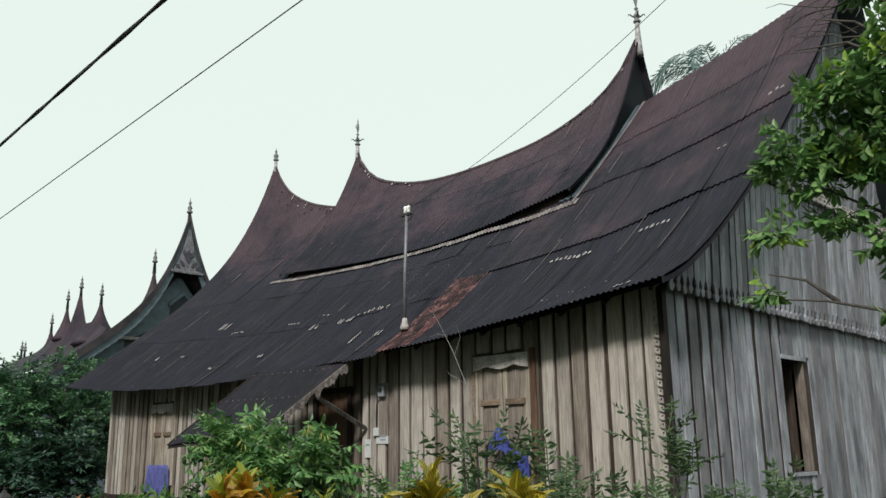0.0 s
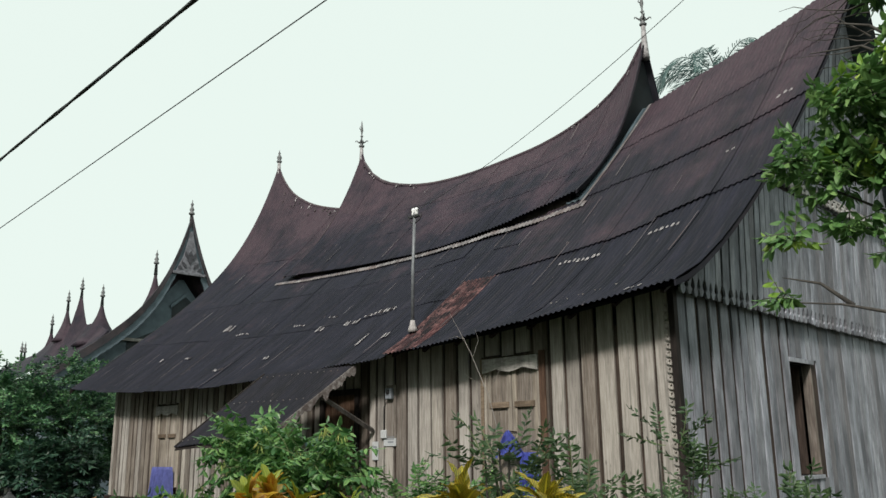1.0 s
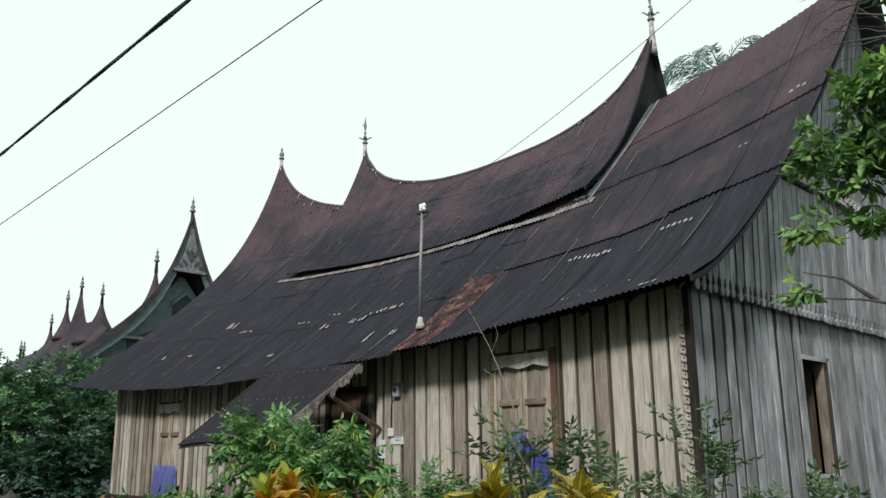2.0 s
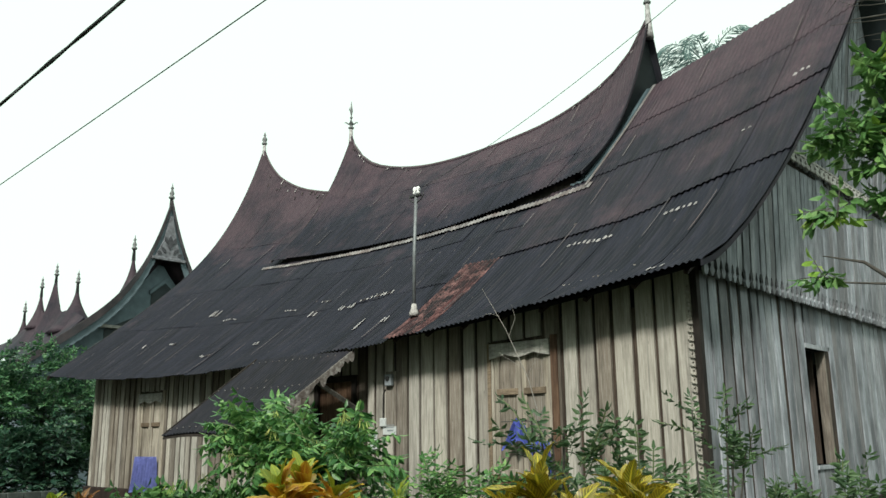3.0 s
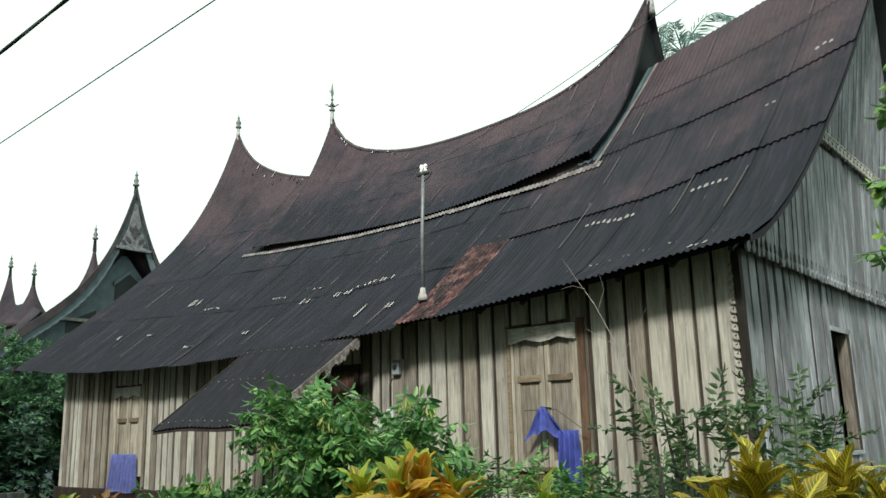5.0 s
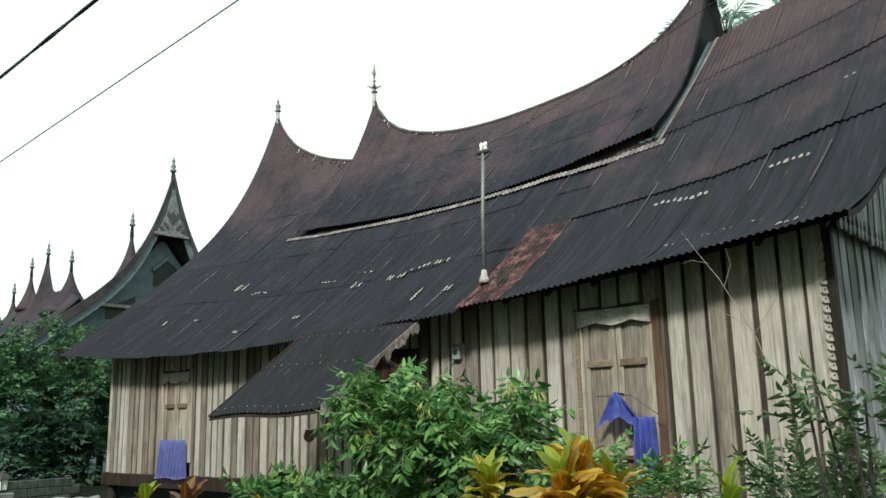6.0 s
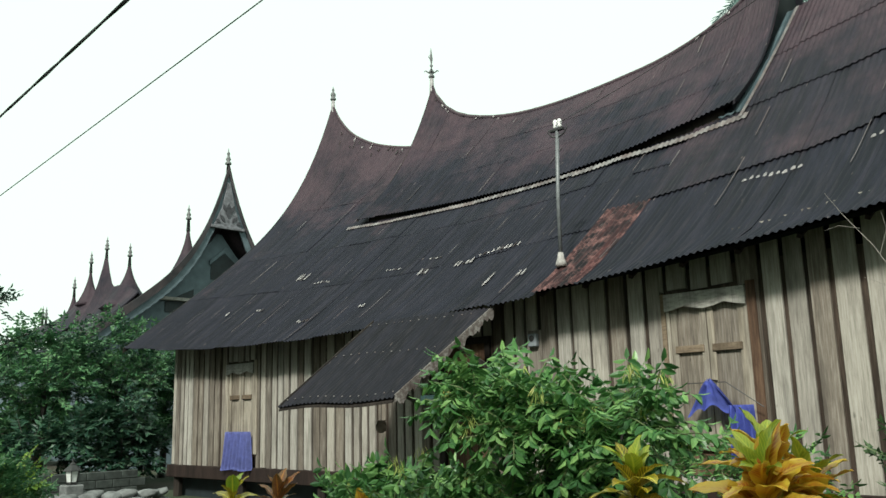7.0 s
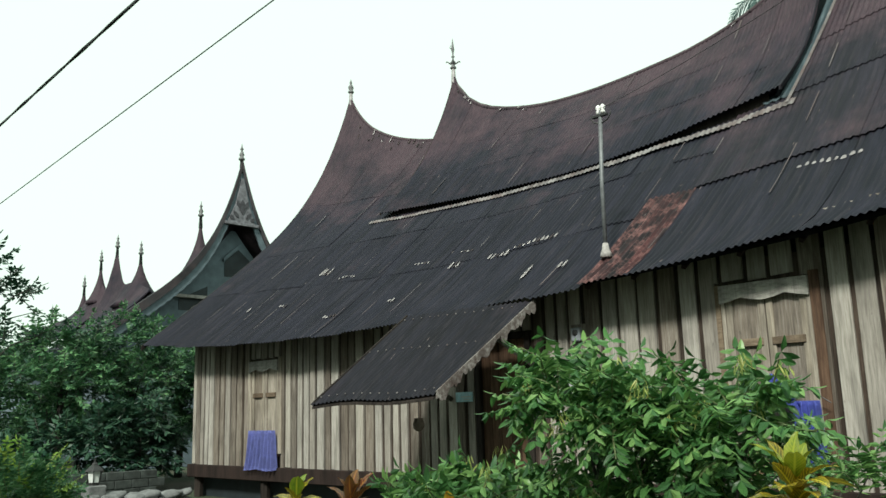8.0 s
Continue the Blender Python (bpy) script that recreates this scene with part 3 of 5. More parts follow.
for i in range(1, 31):
    o = new("lace_piece", lace.data)
    o.parent, o.matrix_parent_inverse = frieze, frieze.matrix_world.inverted()
    o.matrix_basis = Matrix.Translation((12.2 + i * 0.212, Y0 - 0.335, 5.83))
# open gable window
gwin = hpart(slab("window", [(GW[0] - 0.10, GW[1] + 0.10, Y0 - 0.05, Y0 + 0.14, GW[3], GW[3] + 0.07)], "grey_boards", None, "open unglazed window, dark inside"))
bpy.context.view_layer.update()
# jamb gets paler wood for light falling on it, open leaf darker for shade
for nm, bx, mt in (("sill", (GW[0] - 0.05, GW[1] + 0.05, Y0 - 0.05, Y0 + 0.14, GW[2] - 0.06, GW[2]), "grey_boards"), ("jamb", (GW[1] - 0.02, GW[1] + 0.02, Y0 - 0.02, Y0 + 0.13, GW[2], GW[3]), "brown_grey_boards"), ("open_leaf", (GW[1] - 0.03, GW[1] + 0.01, Y0 + 0.18, Y0 + 0.72, GW[2], GW[3] - 0.02), "gap_wood")):
    o = slab(nm, [bx], mt, None, "", 0.004)
    o.parent, o.matrix_parent_inverse = gwin, gwin.matrix_world.inverted()
hpart(slab("inner_partition", [(12.4, 15.2, Y0 + 1.6, Y0 + 1.66, 0.68, 3.4)], "brown_boards", None))

# corner post with its row of carved hooks
corner = hpart(slab("corner_board", [(WALL_X - 0.045, WALL_X + 0.055, Y0 - 0.048, Y0 + 0.035, 0.68, 3.9)], "dark_boards_and_shade", None, "dark corner post with carved scroll edge"))
bpy.context.view_layer.update()
hook = None
for i in range(26):
    z = 0.85 + i * 0.105
    if hook is None:
        bm = bmesh.new()
        pts = [(0.0, 0.0), (0.055, 0.012), (0.075, 0.045), (0.05, 0.085), (0.022, 0.07), (0.045, 0.05), (0.03, 0.032), (0.0, 0.04)]
        extrude_outline(bm, pts, "x", -0.012, 0.012)
        hook = part("scroll", bm, "pale_boards", corner)
        hook.matrix_parent_inverse = corner.matrix_world.inverted()
        hook.matrix_basis = Matrix.Translation((WALL_X - 0.052, Y0 + 0.035, z))
    else:
        o = new("scroll", hook.data)
        o.parent = corner
        o.matrix_parent_inverse = corner.matrix_world.inverted()
        o.matrix_basis = Matrix.Translation((WALL_X - 0.052, Y0 + 0.035, z))


def shuttered_window(w, pale, cloth_free=True):
    a, b, c, d = w
    m = (a + b) / 2
    X = WALL_X
    frame_ = hpart(slab("window", [(X - 0.05, X + 0.10, a - 0.05, a, c, d), (X - 0.05, X + 0.10, b, b + 0.05, c, d), (X - 0.05, X + 0.10, a - 0.05, b + 0.05, d, d + 0.05)], "shutter_wood", None, "tall closed two-leaf wooden window", 0.006))
    bpy.context.view_layer.update()
    inv = frame_.matrix_world.inverted()

    def sub(o):
        o.parent = frame_
        o.matrix_parent_inverse = inv
        return o
    sub(slab("side_post", [(X - 0.065, X - 0.004, a - 0.17, a - 0.055, c - 0.5 if c > 1 else c, d + 0.10)], "brown_boards" if a < 10 else pale, None, "plain side post", 0.006))
    sub(slab("side_post", [(X - 0.055, X - 0.004, b + 0.055, b + 0.12, c - 0.3, d + 0.06)], "rail_wood" if a < 10 else pale, None, "", 0.006))
    # scalloped head board
    bm = bmesh.new()
    n, pts = 24, []
    for i in range(n + 1):
        t = i / n
        dip = 0.055 * (1 - abs(math.sin(math.pi * t * 2))) + 0.018 * abs(math.sin(math.pi * t * 4))
        pts.append((a - 0.05 + (b - a + 0.10) * t, d - 0.12 - dip))
    extrude_outline(bm, pts + [(b + 0.05, d + 0.045), (a - 0.05, d + 0.045)], "x", X - 0.085, X - 0.055)
    sub(part("head_board", bm, "grey_trim", None, "scalloped head board"))
    for p, q in ((a, m - 0.004), (m + 0.004, b)):
        mid_z = c + (d - c) * 0.64
        st = 0.085
        boxes = [(X - 0.03, X + 0.012, p + 0.003, p + st, c, d), (X - 0.03, X + 0.012, q - st, q - 0.003, c, d), (X - 0.03, X + 0.012, p + st, q - st, d - 0.09, d), (X - 0.03, X + 0.012, p + st, q - st, c, c + 0.09)]
        sub(slab("shutter", boxes, pale, None, "panelled shutter leaf", 0.004))
        sub(slab("panel", [(X - 0.002, X + 0.010, p + st, q - st, c + 0.09, mid_z)], "brown_grey_boards" if a < 10 else pale, None))
        sub(slab("panel", [(X - 0.001, X + 0.010, p + st, q - st, mid_z, d - 0.09)], "brown_grey_boards" if a < 10 else pale, None))
        sub(slab("rail", [(X - 0.048, X + 0.008, p + 0.05, q - 0.05, mid_z - 0.045, mid_z + 0.045)], "rail_wood", None, "", 0.006))
    sub(slab("sill", [(X - 0.10, X + 0.1, a - 0.06, b + 0.06, c - 0.05, c)], "brown_boards", None, "", 0.006))
    sub(slab("apron", [(X - 0.05, X - 0.003, a, b, c - 0.35, c - 0.05)], "brown_boards", None, "red-brown apron panel", 0.006))
    return frame_


shuttered_window(WIN_R, "shutter_wood")
shuttered_window(WIN_L, "shutter_wood")

# entrance door under the porch roof
a, b, c, d = DOOR
door = hpart(slab("door", [(WALL_X - 0.05, WALL_X + 0.1, a - 0.10, a, c, d + 0.1), (WALL_X - 0.05, WALL_X + 0.1, b, b + 0.10, c, d + 0.1), (WALL_X - 0.05, WALL_X + 0.1, a, b, d, d + 0.1)], "dark_boards_and_shade", None, "dark closed plank door", 0.006))
bpy.context.view_layer.update()
for i in range(5):
    o = slab("plank", [(WALL_X + 0.01, WALL_X + 0.05, a + (b - a) * i / 5 + 0.004, a + (b - a) * (i + 1) / 5 - 0.004, c, d)], "brown_boards", None, "", 0.004)
    o.parent, o.matrix_parent_inverse = door, door.matrix_world.inverted()

# ---- roof ----
ROWS_S = ((0.0, 0.285), (0.262, 0.50), (0.478, 0.76), (0.738, 1.0))
# deck below the sheets, blackened to deepen the shade under the eave
main_roof = hpart(surface("roof", lower, 0.05, 1.0, Y_NEAR + 0.02, Y_FAR - 0.02, 16, 60, -0.035, 0.05, "roof_iron_black", None, "rusty corrugated iron main roof, swept up at both ends"))
bpy.context.view_layer.update()


def on(ob, parent):
    ob.parent = parent
    ob.matrix_parent_inverse = parent.matrix_world.inverted()
    return ob


ROWS_NEAR = ((0.0, 0.40), (0.370, 0.632), (0.610, 0.82), (0.798, 1.0))
rs = random.Random(9)
seams = []
for r in range(4):
    v = Y_NEAR
    k = 0
    while v < Y_FAR - 0.05:
        near = v < 9.2
        e = v + 0.828
        if near and e > 9.15:
            e = 9.76
        if r == 0 and 9.6 < v < 10.0:
            e = 10.50
        if Y_FAR - e < 0.4:
            e = Y_FAR
        s0, s1 = (ROWS_NEAR if near else ROWS_S)[r]
        if near and r == 1:
            s0 = tuple(0.330 + 0.045 * min(1.0, (9.7 - q) / 3.7) for q in (v, e))
        if r == 0:
            off = 0.034 if v < 10.3 else 0.0
            mat = "roof_iron"
            if 9.6 < v < 10.3:
                mat = "roof_iron_red"
                s1 = 0.325
        else:
            off = (0.052, 0.052, 0.060, 0.068)[r] if near else 0.007 * r
            mat = "roof_iron_brown" if near or r == 3 else "roof_iron"
        on(corrugated(lower, s0, s1, v - 0.03, e, off + 0.005 * (k % 2), mat, None, rs, 8 if r == 3 else 5, raised=(0.0, 0.030, 0.024, 0.006)[r] * rs.choice((0.55, 0.8, 1.0, 1.1)) if near else rs.choice((0.0, 0.0, 0.0, 0.008))), main_roof)
        seams.append((lower, s0[1] if isinstance(s0, tuple) else s0, s1, e, off + 0.014, main_roof))
        v = e
        k += 1
back = mirrored(lower, XR)
# near-black colour paints the shaded soffit on this slope's underside
on(surface("back_slope", back, 0.0, 1.0, Y_NEAR, Y_FAR, 12, 60, 0.0, 0.06, "painted_shade", None), main_roof)

# deck coloured black as shade under the raised eave
upper_roof = hpart(surface("raised_roof", upper, 0.05, 1.0, YU0 + 0.01, YU1 - 0.01, 12, 60, -0.03, 0.06, "roof_iron_black", None, "raised middle roof of rusty corrugated iron with two spires"))
bpy.context.view_layer.update()
for r, (s0, s1) in enumerate(((0.0, 0.40), (0.37, 0.72), (0.69, 1.0))):
    v, k = YU0, 0
    while v < YU1 - 0.05:
        e = v + 0.81
        if YU1 - e < 0.4:
            e = YU1
        mat = "roof_iron_brown" if r == 2 else "roof_iron"
        on(corrugated(upper, s0, s1, v - 0.03, e, 0.004 * r + 0.004 * (k % 2), mat, None, rs, 8), upper_roof)
        seams.append((upper, s0, s1, e, 0.006 * r + 0.014, upper_roof))
        v, k = e, k + 1
# black here too, as painted shade on the underside
on(surface("back_slope", mirrored(upper, XR), 0.0, 1.0, YU0, YU1, 12, 60, 0.0, 0.06, "roof_iron_black", None), upper_roof)

# flashing under the raised roof: pale strip along the eave, blue-grey strip up the near end


def strip(shape, name, mat, label, n=44, lift=0.02):
    return on(surface(name, shape, 0.0, 1.0, 0.0, 1.0, 8, n, 0.0, lift, mat, None, label), main_roof)


fv = 8.78
while fv < 18.8:
    c = (fv - 8.78) / 10.0
    o = on(corrugated(lower, 0.571 - 0.014 * (1 - c), 0.584 - 0.004 * (1 - c), fv - 0.02, min(fv + 0.84, 18.85), 0.042 + 0.03 * (1 - c) ** 2, "zinc", None, rs, 3), main_roof)
    o.name = "eave_flashing"
    fv += 0.84
strip(lambda a, c: lower(0.595 + 0.395 * a, 8.90 + 0.42 * c - 0.12 * a) + Vector((0, 0, 0.125 + 0.012 * math.cos(c * 19))), "verge_flashing", "blue_zinc", "blue-grey corrugated flashing strip", 24)
strip(lambda a, c: lower(0.565 + 0.425 * a, 8.85 + 0.055 * c - 0.12 * a) + Vector((0, 0, 0.137)), "flashing_edge", "zinc", "pale folded edge of the flashing", 3)
# sheet edges worn to bare metal
for shape, s0, s1, v, off, par in seams:
    if rs.random() < 0.42:
        a0 = s0 + (s1 - s0) * rs.uniform(0.0, 0.6)
        a1 = min(a0 + (s1 - s0) * rs.uniform(0.15, 0.5), s1 - 0.005)
        w = rs.uniform(0.006, 0.013)
        bm = bmesh.new()
        prev = None
        for i in range(6):
            s_ = a0 + (a1 - a0) * i / 5
            row = [bm.verts.new(shape(s_, min(v + dv, Y_FAR)) + Vector((-0.5 * (off + 0.016), 0, off + 0.018))) for dv in (-w, w * rs.uniform(0.2, 1))]
            if prev:
                bm.faces.new((prev[0], prev[1], row[1], row[0]))
            prev = row
        on(part("worn_edge", bm, rs.choice(("zinc", "worn_iron", "worn_iron", "worn_iron", "worn_iron", "worn_iron")), None), par)

# near-black sheet that stands for the shade in the gap below the raised roof
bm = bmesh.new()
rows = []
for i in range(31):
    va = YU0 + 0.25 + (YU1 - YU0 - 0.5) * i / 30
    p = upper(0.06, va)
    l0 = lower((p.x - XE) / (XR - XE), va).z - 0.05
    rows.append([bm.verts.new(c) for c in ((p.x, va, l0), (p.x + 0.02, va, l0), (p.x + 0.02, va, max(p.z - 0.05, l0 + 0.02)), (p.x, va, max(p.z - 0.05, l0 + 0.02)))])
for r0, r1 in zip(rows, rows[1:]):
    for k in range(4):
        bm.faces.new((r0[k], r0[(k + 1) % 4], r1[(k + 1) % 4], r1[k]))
on(part("fascia", bm, "dark_boards_and_shade", None, "dark sheet standing for the shaded gap below the raised roof"), upper_roof)
# end panel, coloured near black for the shade it lies in
bm = bmesh.new()
rows = []
for i in range(1, 21):
    p = upper(i / 20, YU0 + 0.10)
    if i == 1:
        rows.append([bm.verts.new((q, p.y + 0.02, 5.9)) for q in (p.x, 2 * XR - p.x)])
    rows.append([bm.verts.new((q, p.y, p.z - 0.09)) for q in (p.x, 2 * XR - p.x + 0.004)])
for r0, r1 in zip(rows, rows[1:]):
    bm.faces.new((r0[0], r0[1], r1[1], r1[0]))
bmesh.ops.solidify(bm, geom=bm.faces[:], thickness=0.03)
on(part("end_panel", bm, "painted_shade", None, "blue-green end panel with its shade put into the colour"), upper_roof)

# ridge caps
for nm, shape, v0, v1, par in (("ridge_cap", lower, Y_NEAR, Y_FAR, main_roof), ("ridge_cap", upper, YU0, YU1, upper_roof)):
    bm = bmesh.new()
    tube(bm, [shape(1.0, v0 + (v1 - v0) * i / 90) + Vector((0, 0, 0.0)) for i in range(91)], 0.045, 8)
    on(part(nm, bm, "roof_iron_brown", None, "", True), par)
# verge boards along both ends
for shape, v, par, h, mat in ((lower, Y_NEAR, main_roof, 0.055, "roof_iron_black"), (lower, Y_FAR, main_roof, 0.10, "dark_boards_and_shade"), (upper, YU0, upper_roof, 0.05, "roof_iron_black"), (upper, YU1, upper_roof, 0.05, "dark_boards_and_shade")):
    for sh in (shape, mirrored(shape, XR)):
        bm = bmesh.new()
        rows = []
        for i in range(31):
            p = sh(i / 30, v)
            rows.append([bm.verts.new(p + Vector(c)) for c in ((0, -0.014, 0.02), (0, 0.014, 0.02), (0, 0.014, -h), (0, -0.014, -h))])
        for r0, r1 in zip(rows, rows[1:]):
            for k in range(4):
                bm.faces.new((r0[k], r0[(k + 1) % 4], r1[(k + 1) % 4], r1[k]))
        bm.faces.new(rows[0])
        bm.faces.new(rows[-1][::-1])
        on(part("verge_board", bm, mat, None), par)
# rafters below the eave
for i in range(24):
    v = 5.5 + i * 0.72
    bm = bmesh.new()
    p, q = lower(0.05, v), lower(0.2, v)
    tube(bm, [p + Vector((0, 0, -0.12)), q + Vector((0, 0, -0.12))], 0.04, 4)
    on(part("rafter", bm, "beam_wood", None), main_roof)


def finial(at, ornate, parent, scale=1.0):
    x, y, z = at
    bm = bmesh.new()
    lathe(bm, (x, y, z - 0.80 * scale), [(0.10 * scale, 0), (0.085 * scale, 0.16 * scale), (0.072 * scale, 0.34 * scale), (0.06 * scale, 0.55 * scale), (0.05 * scale, 0.80 * scale)], 10)
    on(part("spire_cap", bm, "spire_metal", None, "pale metal spire cap", True), parent)
    bm = bmesh.new()
    k = scale
    if ornate:
        lathe(bm, at, [(0.05 * k, 0), (0.085 * k, 0.03 * k), (0.085 * k, 0.06 * k), (0.05 * k, 0.09 * k), (0.045 * k, 0.15 * k), (0.075 * k, 0.19 * k), (0.045 * k, 0.24 * k), (0.02 * k, 0.28 * k), (0.02 * k, 0.33 * k), (0.05 * k, 0.36 * k), (0.02 * k, 0.40 * k), (0.022 * k, 0.46 * k), (0.045 * k, 0.56 * k), (0.03 * k, 0.68 * k), (0.006 * k, 0.88 * k)], 10)
        for a in range(4):
            c, s = math.cos(a * math.pi / 2 + 0.75), math.sin(a * math.pi / 2 + 0.75)
            tube(bm, [Vector((x, y, z + 0.15 * k)) + Vector((c * r * k, s * r * k, h * k)) for r, h in ((0.03, 0), (0.09, 0.02), (0.15, 0.07), (0.18, 0.07), (0.19, 0.03))], [0.022 * k, 0.02 * k, 0.018 * k, 0.014 * k, 0.006 * k], 6)
        tube(bm, [(x, y, z + 0.55 * k), (x - 0.03 * k, y + 0.07 * k, z + 0.63 * k), (x - 0.01 * k, y + 0.05 * k, z + 0.70 * k)], [0.015 * k, 0.014 * k, 0.004 * k], 5)
    else:
        lathe(bm, at, [(0.05 * k, 0), (0.09 * k, 0.03 * k), (0.09 * k, 0.07 * k), (0.055 * k, 0.10 * k), (0.08 * k, 0.16 * k), (0.08 * k, 0.22 * k), (0.045 * k, 0.27 * k), (0.03 * k, 0.31 * k), (0.045 * k, 0.34 * k), (0.02 * k, 0.40 * k), (0.006 * k, 0.46 * k)], 10)
    on(part("finial", bm, "finial_metal", None, "turned grey metal finial", True), parent)


finial((XR, 8.80, 10.92), True, upper_roof)
finial((XR, 18.52, 10.62), True, upper_roof)
finial((XR, 22.82, 11.22), False, main_roof)
finial((XR, 4.22, 10.75), False, main_roof)

# ridge capping, worn pale near the peaks
for shape, va, vb, par in ((lower, 4.5, 8.6, main_roof), (lower, 19.0, 22.6, main_roof), (upper, 9.05, 18.4, upper_roof)):
    bm = bmesh.new()
    tube(bm, [shape(1.0, va + (vb - va) * i / 24) + Vector((0, 0, 0.03)) for i in range(25)], 0.035, 6)
    on(part("ridge_cap", bm, "worn_iron", None, "dull grey ridge capping", True), par)
wr = random.Random(9)
for shape, va, vb, par, n in ((lower, 19.6, 22.5, main_roof, 16), (upper, 16.0, 18.4, upper_roof, 14), (upper, 9.1, 11.0, upper_roof, 10), (lower, 5.0, 8.4, main_roof, 6)):
    for i in range(n):
        v0, s0_ = va + (vb - va) * wr.random(), 0.985 - 0.035 * wr.random() ** 2
        w_, l_ = wr.uniform(0.012, 0.045), wr.uniform(0.006, 0.022)
        bm = bmesh.new()
        bm.faces.new([bm.verts.new(shape(s0_ + ds, v0 + dv) + Vector((-0.03, 0, 0.045))) for ds, dv in ((0, -w_), (0.1 * l_, w_), (l_, w_ * 0.5), (l_ * 0.8, -w_ * 0.6))])
        bmesh.ops.solidify(bm, geom=bm.faces[:], thickness=0.004)
        on(part("bare_patch", bm, wr.choice(("bare_zinc", "worn_iron", "worn_iron")), None), par)

# pale scrapes where sheets have lifted at the laps: place along the house, height up the slope, count, length
sc = random.Random(3)
SCRAPES = ((18.32, 0.312, 4, 0.034), (18.55, 0.165, 3, 0.012), (16.35, 0.092, 4, 0.010), (14.05, 0.242, 3, 0.020), (12.95, 0.243, 5, 0.018), (12.7, 0.268, 3, 0.010), (12.05, 0.273, 7, 0.016),
           (11.22, 0.120, 2, 0.022), (11.98, 0.118, 1, 0.045), (15.0, 0.130, 2, 0.012), (15.05, 0.290, 5, 0.007), (14.1, 0.308, 4, 0.006), (19.9, 0.157, 1, 0.020), (17.2, 0.280, 6, 0.006),
           (7.46, 0.287, 5, 0.011), (7.90, 0.294, 4, 0.010), (6.16, 0.300, 2, 0.011), (6.38, 0.306, 4, 0.010), (5.72, 0.020, 3, 0.016), (6.02, 0.524, 2, 0.004), (5.46, 0.650, 3, 0.007))
for v, s, n, long_ in SCRAPES:
    for i in range(n):
        bm = bmesh.new()
        w = PITCH * sc.uniform(0.50, 0.80)
        vv = round((v + i * PITCH) / PITCH) * PITCH
        l = long_ * sc.uniform(0.6, 1.1)
        s_ = s + sc.uniform(-0.003, 0.003)
        f = [bm.verts.new(lower(s_ + ds, vv + dv) + Vector((-0.02, 0, ((0.072 if s < 0.34 else 0.10) if v < 9.3 else 0.026) + ex))) for ds, dv, ex in ((0, -w / 2, 0), (-0.2 * l, 0, 0), (0, w / 2, 0), (l * 0.7, w / 2.6, 0.004), (l * 1.1, w / 8, 0.004), (l * 0.8, -w / 3, 0.004))]
        bm.faces.new(f)
        bmesh.ops.solidify(bm, geom=bm.faces[:], thickness=0.004)
        on(part("bare_lap", bm, "bare_zinc" if sc.random() < (0.9 if v < 9.3 else 0.65) else "worn_iron", None), main_roof)

# porch roof over the door


PORCH_LOW = (Vector((7.66, 11.74, 1.84)), Vector((7.32, 13.86, 1.80)))
PORCH_TOP = (Vector((9.20, 11.27, 3.12)), Vector((8.86, 13.50, 3.10)))


def porch_shape(s, v):
    u = (v - 11.25) / 2.55
    p = PORCH_LOW[0].lerp(PORCH_LOW[1], u).lerp(PORCH_TOP[0].lerp(PORCH_TOP[1], u), s)
    return p + Vector((0, 0, 0.02 * math.sin(v * 3) * (1 - s)))


porch = hpart(surface("porch_roof", porch_shape, 0.01, 1.0, 11.28, 13.80, 4, 8, -0.03, 0.03, "dark_boards_and_shade", None, "small pitched porch roof of black iron sheets"))
bpy.context.view_layer.update()
for i in range(3):
    on(corrugated(porch_shape, 0, 1.0, 11.25 + i * 0.85 - 0.02, 11.25 + (i + 1) * 0.85, 0.012 + 0.006 * (i % 2), "roof_iron_black", None, rs, 5), porch)
# nail heads in two rows
bm = bmesh.new()
bmesh.ops.create_icosphere(bm, subdivisions=1, radius=0.013)
nail = on(part("nail_head", bm, "zinc", None), porch)
nail.matrix_basis = Matrix.Translation(porch_shape(0.06, 11.35) + Vector((-0.012, 0, 0.032)))
for s in (0.06, 0.55, 0.93):
    for i in range(1, 14):
        o = on(new("nail_head", nail.data), porch)
        o.matrix_basis = Matrix.Translation(porch_shape(s, 11.35 + i * 0.18) + Vector((-0.012, 0, 0.032)))
# fretted verge boards, ragged and partly rotted away
for v in (11.25, 13.80):
    bm = bmesh.new()
    rows = []
    for i in range(57):
        t = i / 56
        p = porch_shape(0.02 + 0.98 * t, v)
        tooth = 0.085 * abs(math.sin(t * math.pi * 7 + 0.8 * math.sin(5 * t)))
        deep = (0.03 + tooth * rs.uniform(0.3, 1.3) + 0.06 * rs.random() - (0.06 if 0.28 < t < 0.35 or 0.58 < t < 0.64 else 0.0)) if v < 12 else 0.05
        rows.append([bm.verts.new(p + Vector(c)) for c in ((0, -0.022, 0.035), (0, 0.004, 0.035), (0, 0.004, -deep), (0, -0.022, -deep))])
    for r0, r1 in zip(rows, rows[1:]):
        for k in range(4):
            bm.faces.new((r0[k], r0[(k + 1) % 4], r1[(k + 1) % 4], r1[k]))
    bm.faces.new(rows[0])
    bm.faces.new(rows[-1][::-1])
    on(part("fretted_board", bm, "fret_wood" if v < 12 else "dark_boards_and_shade", None, "pale flaking scalloped edge board" if v < 12 else "plain dark edge board"), porch)
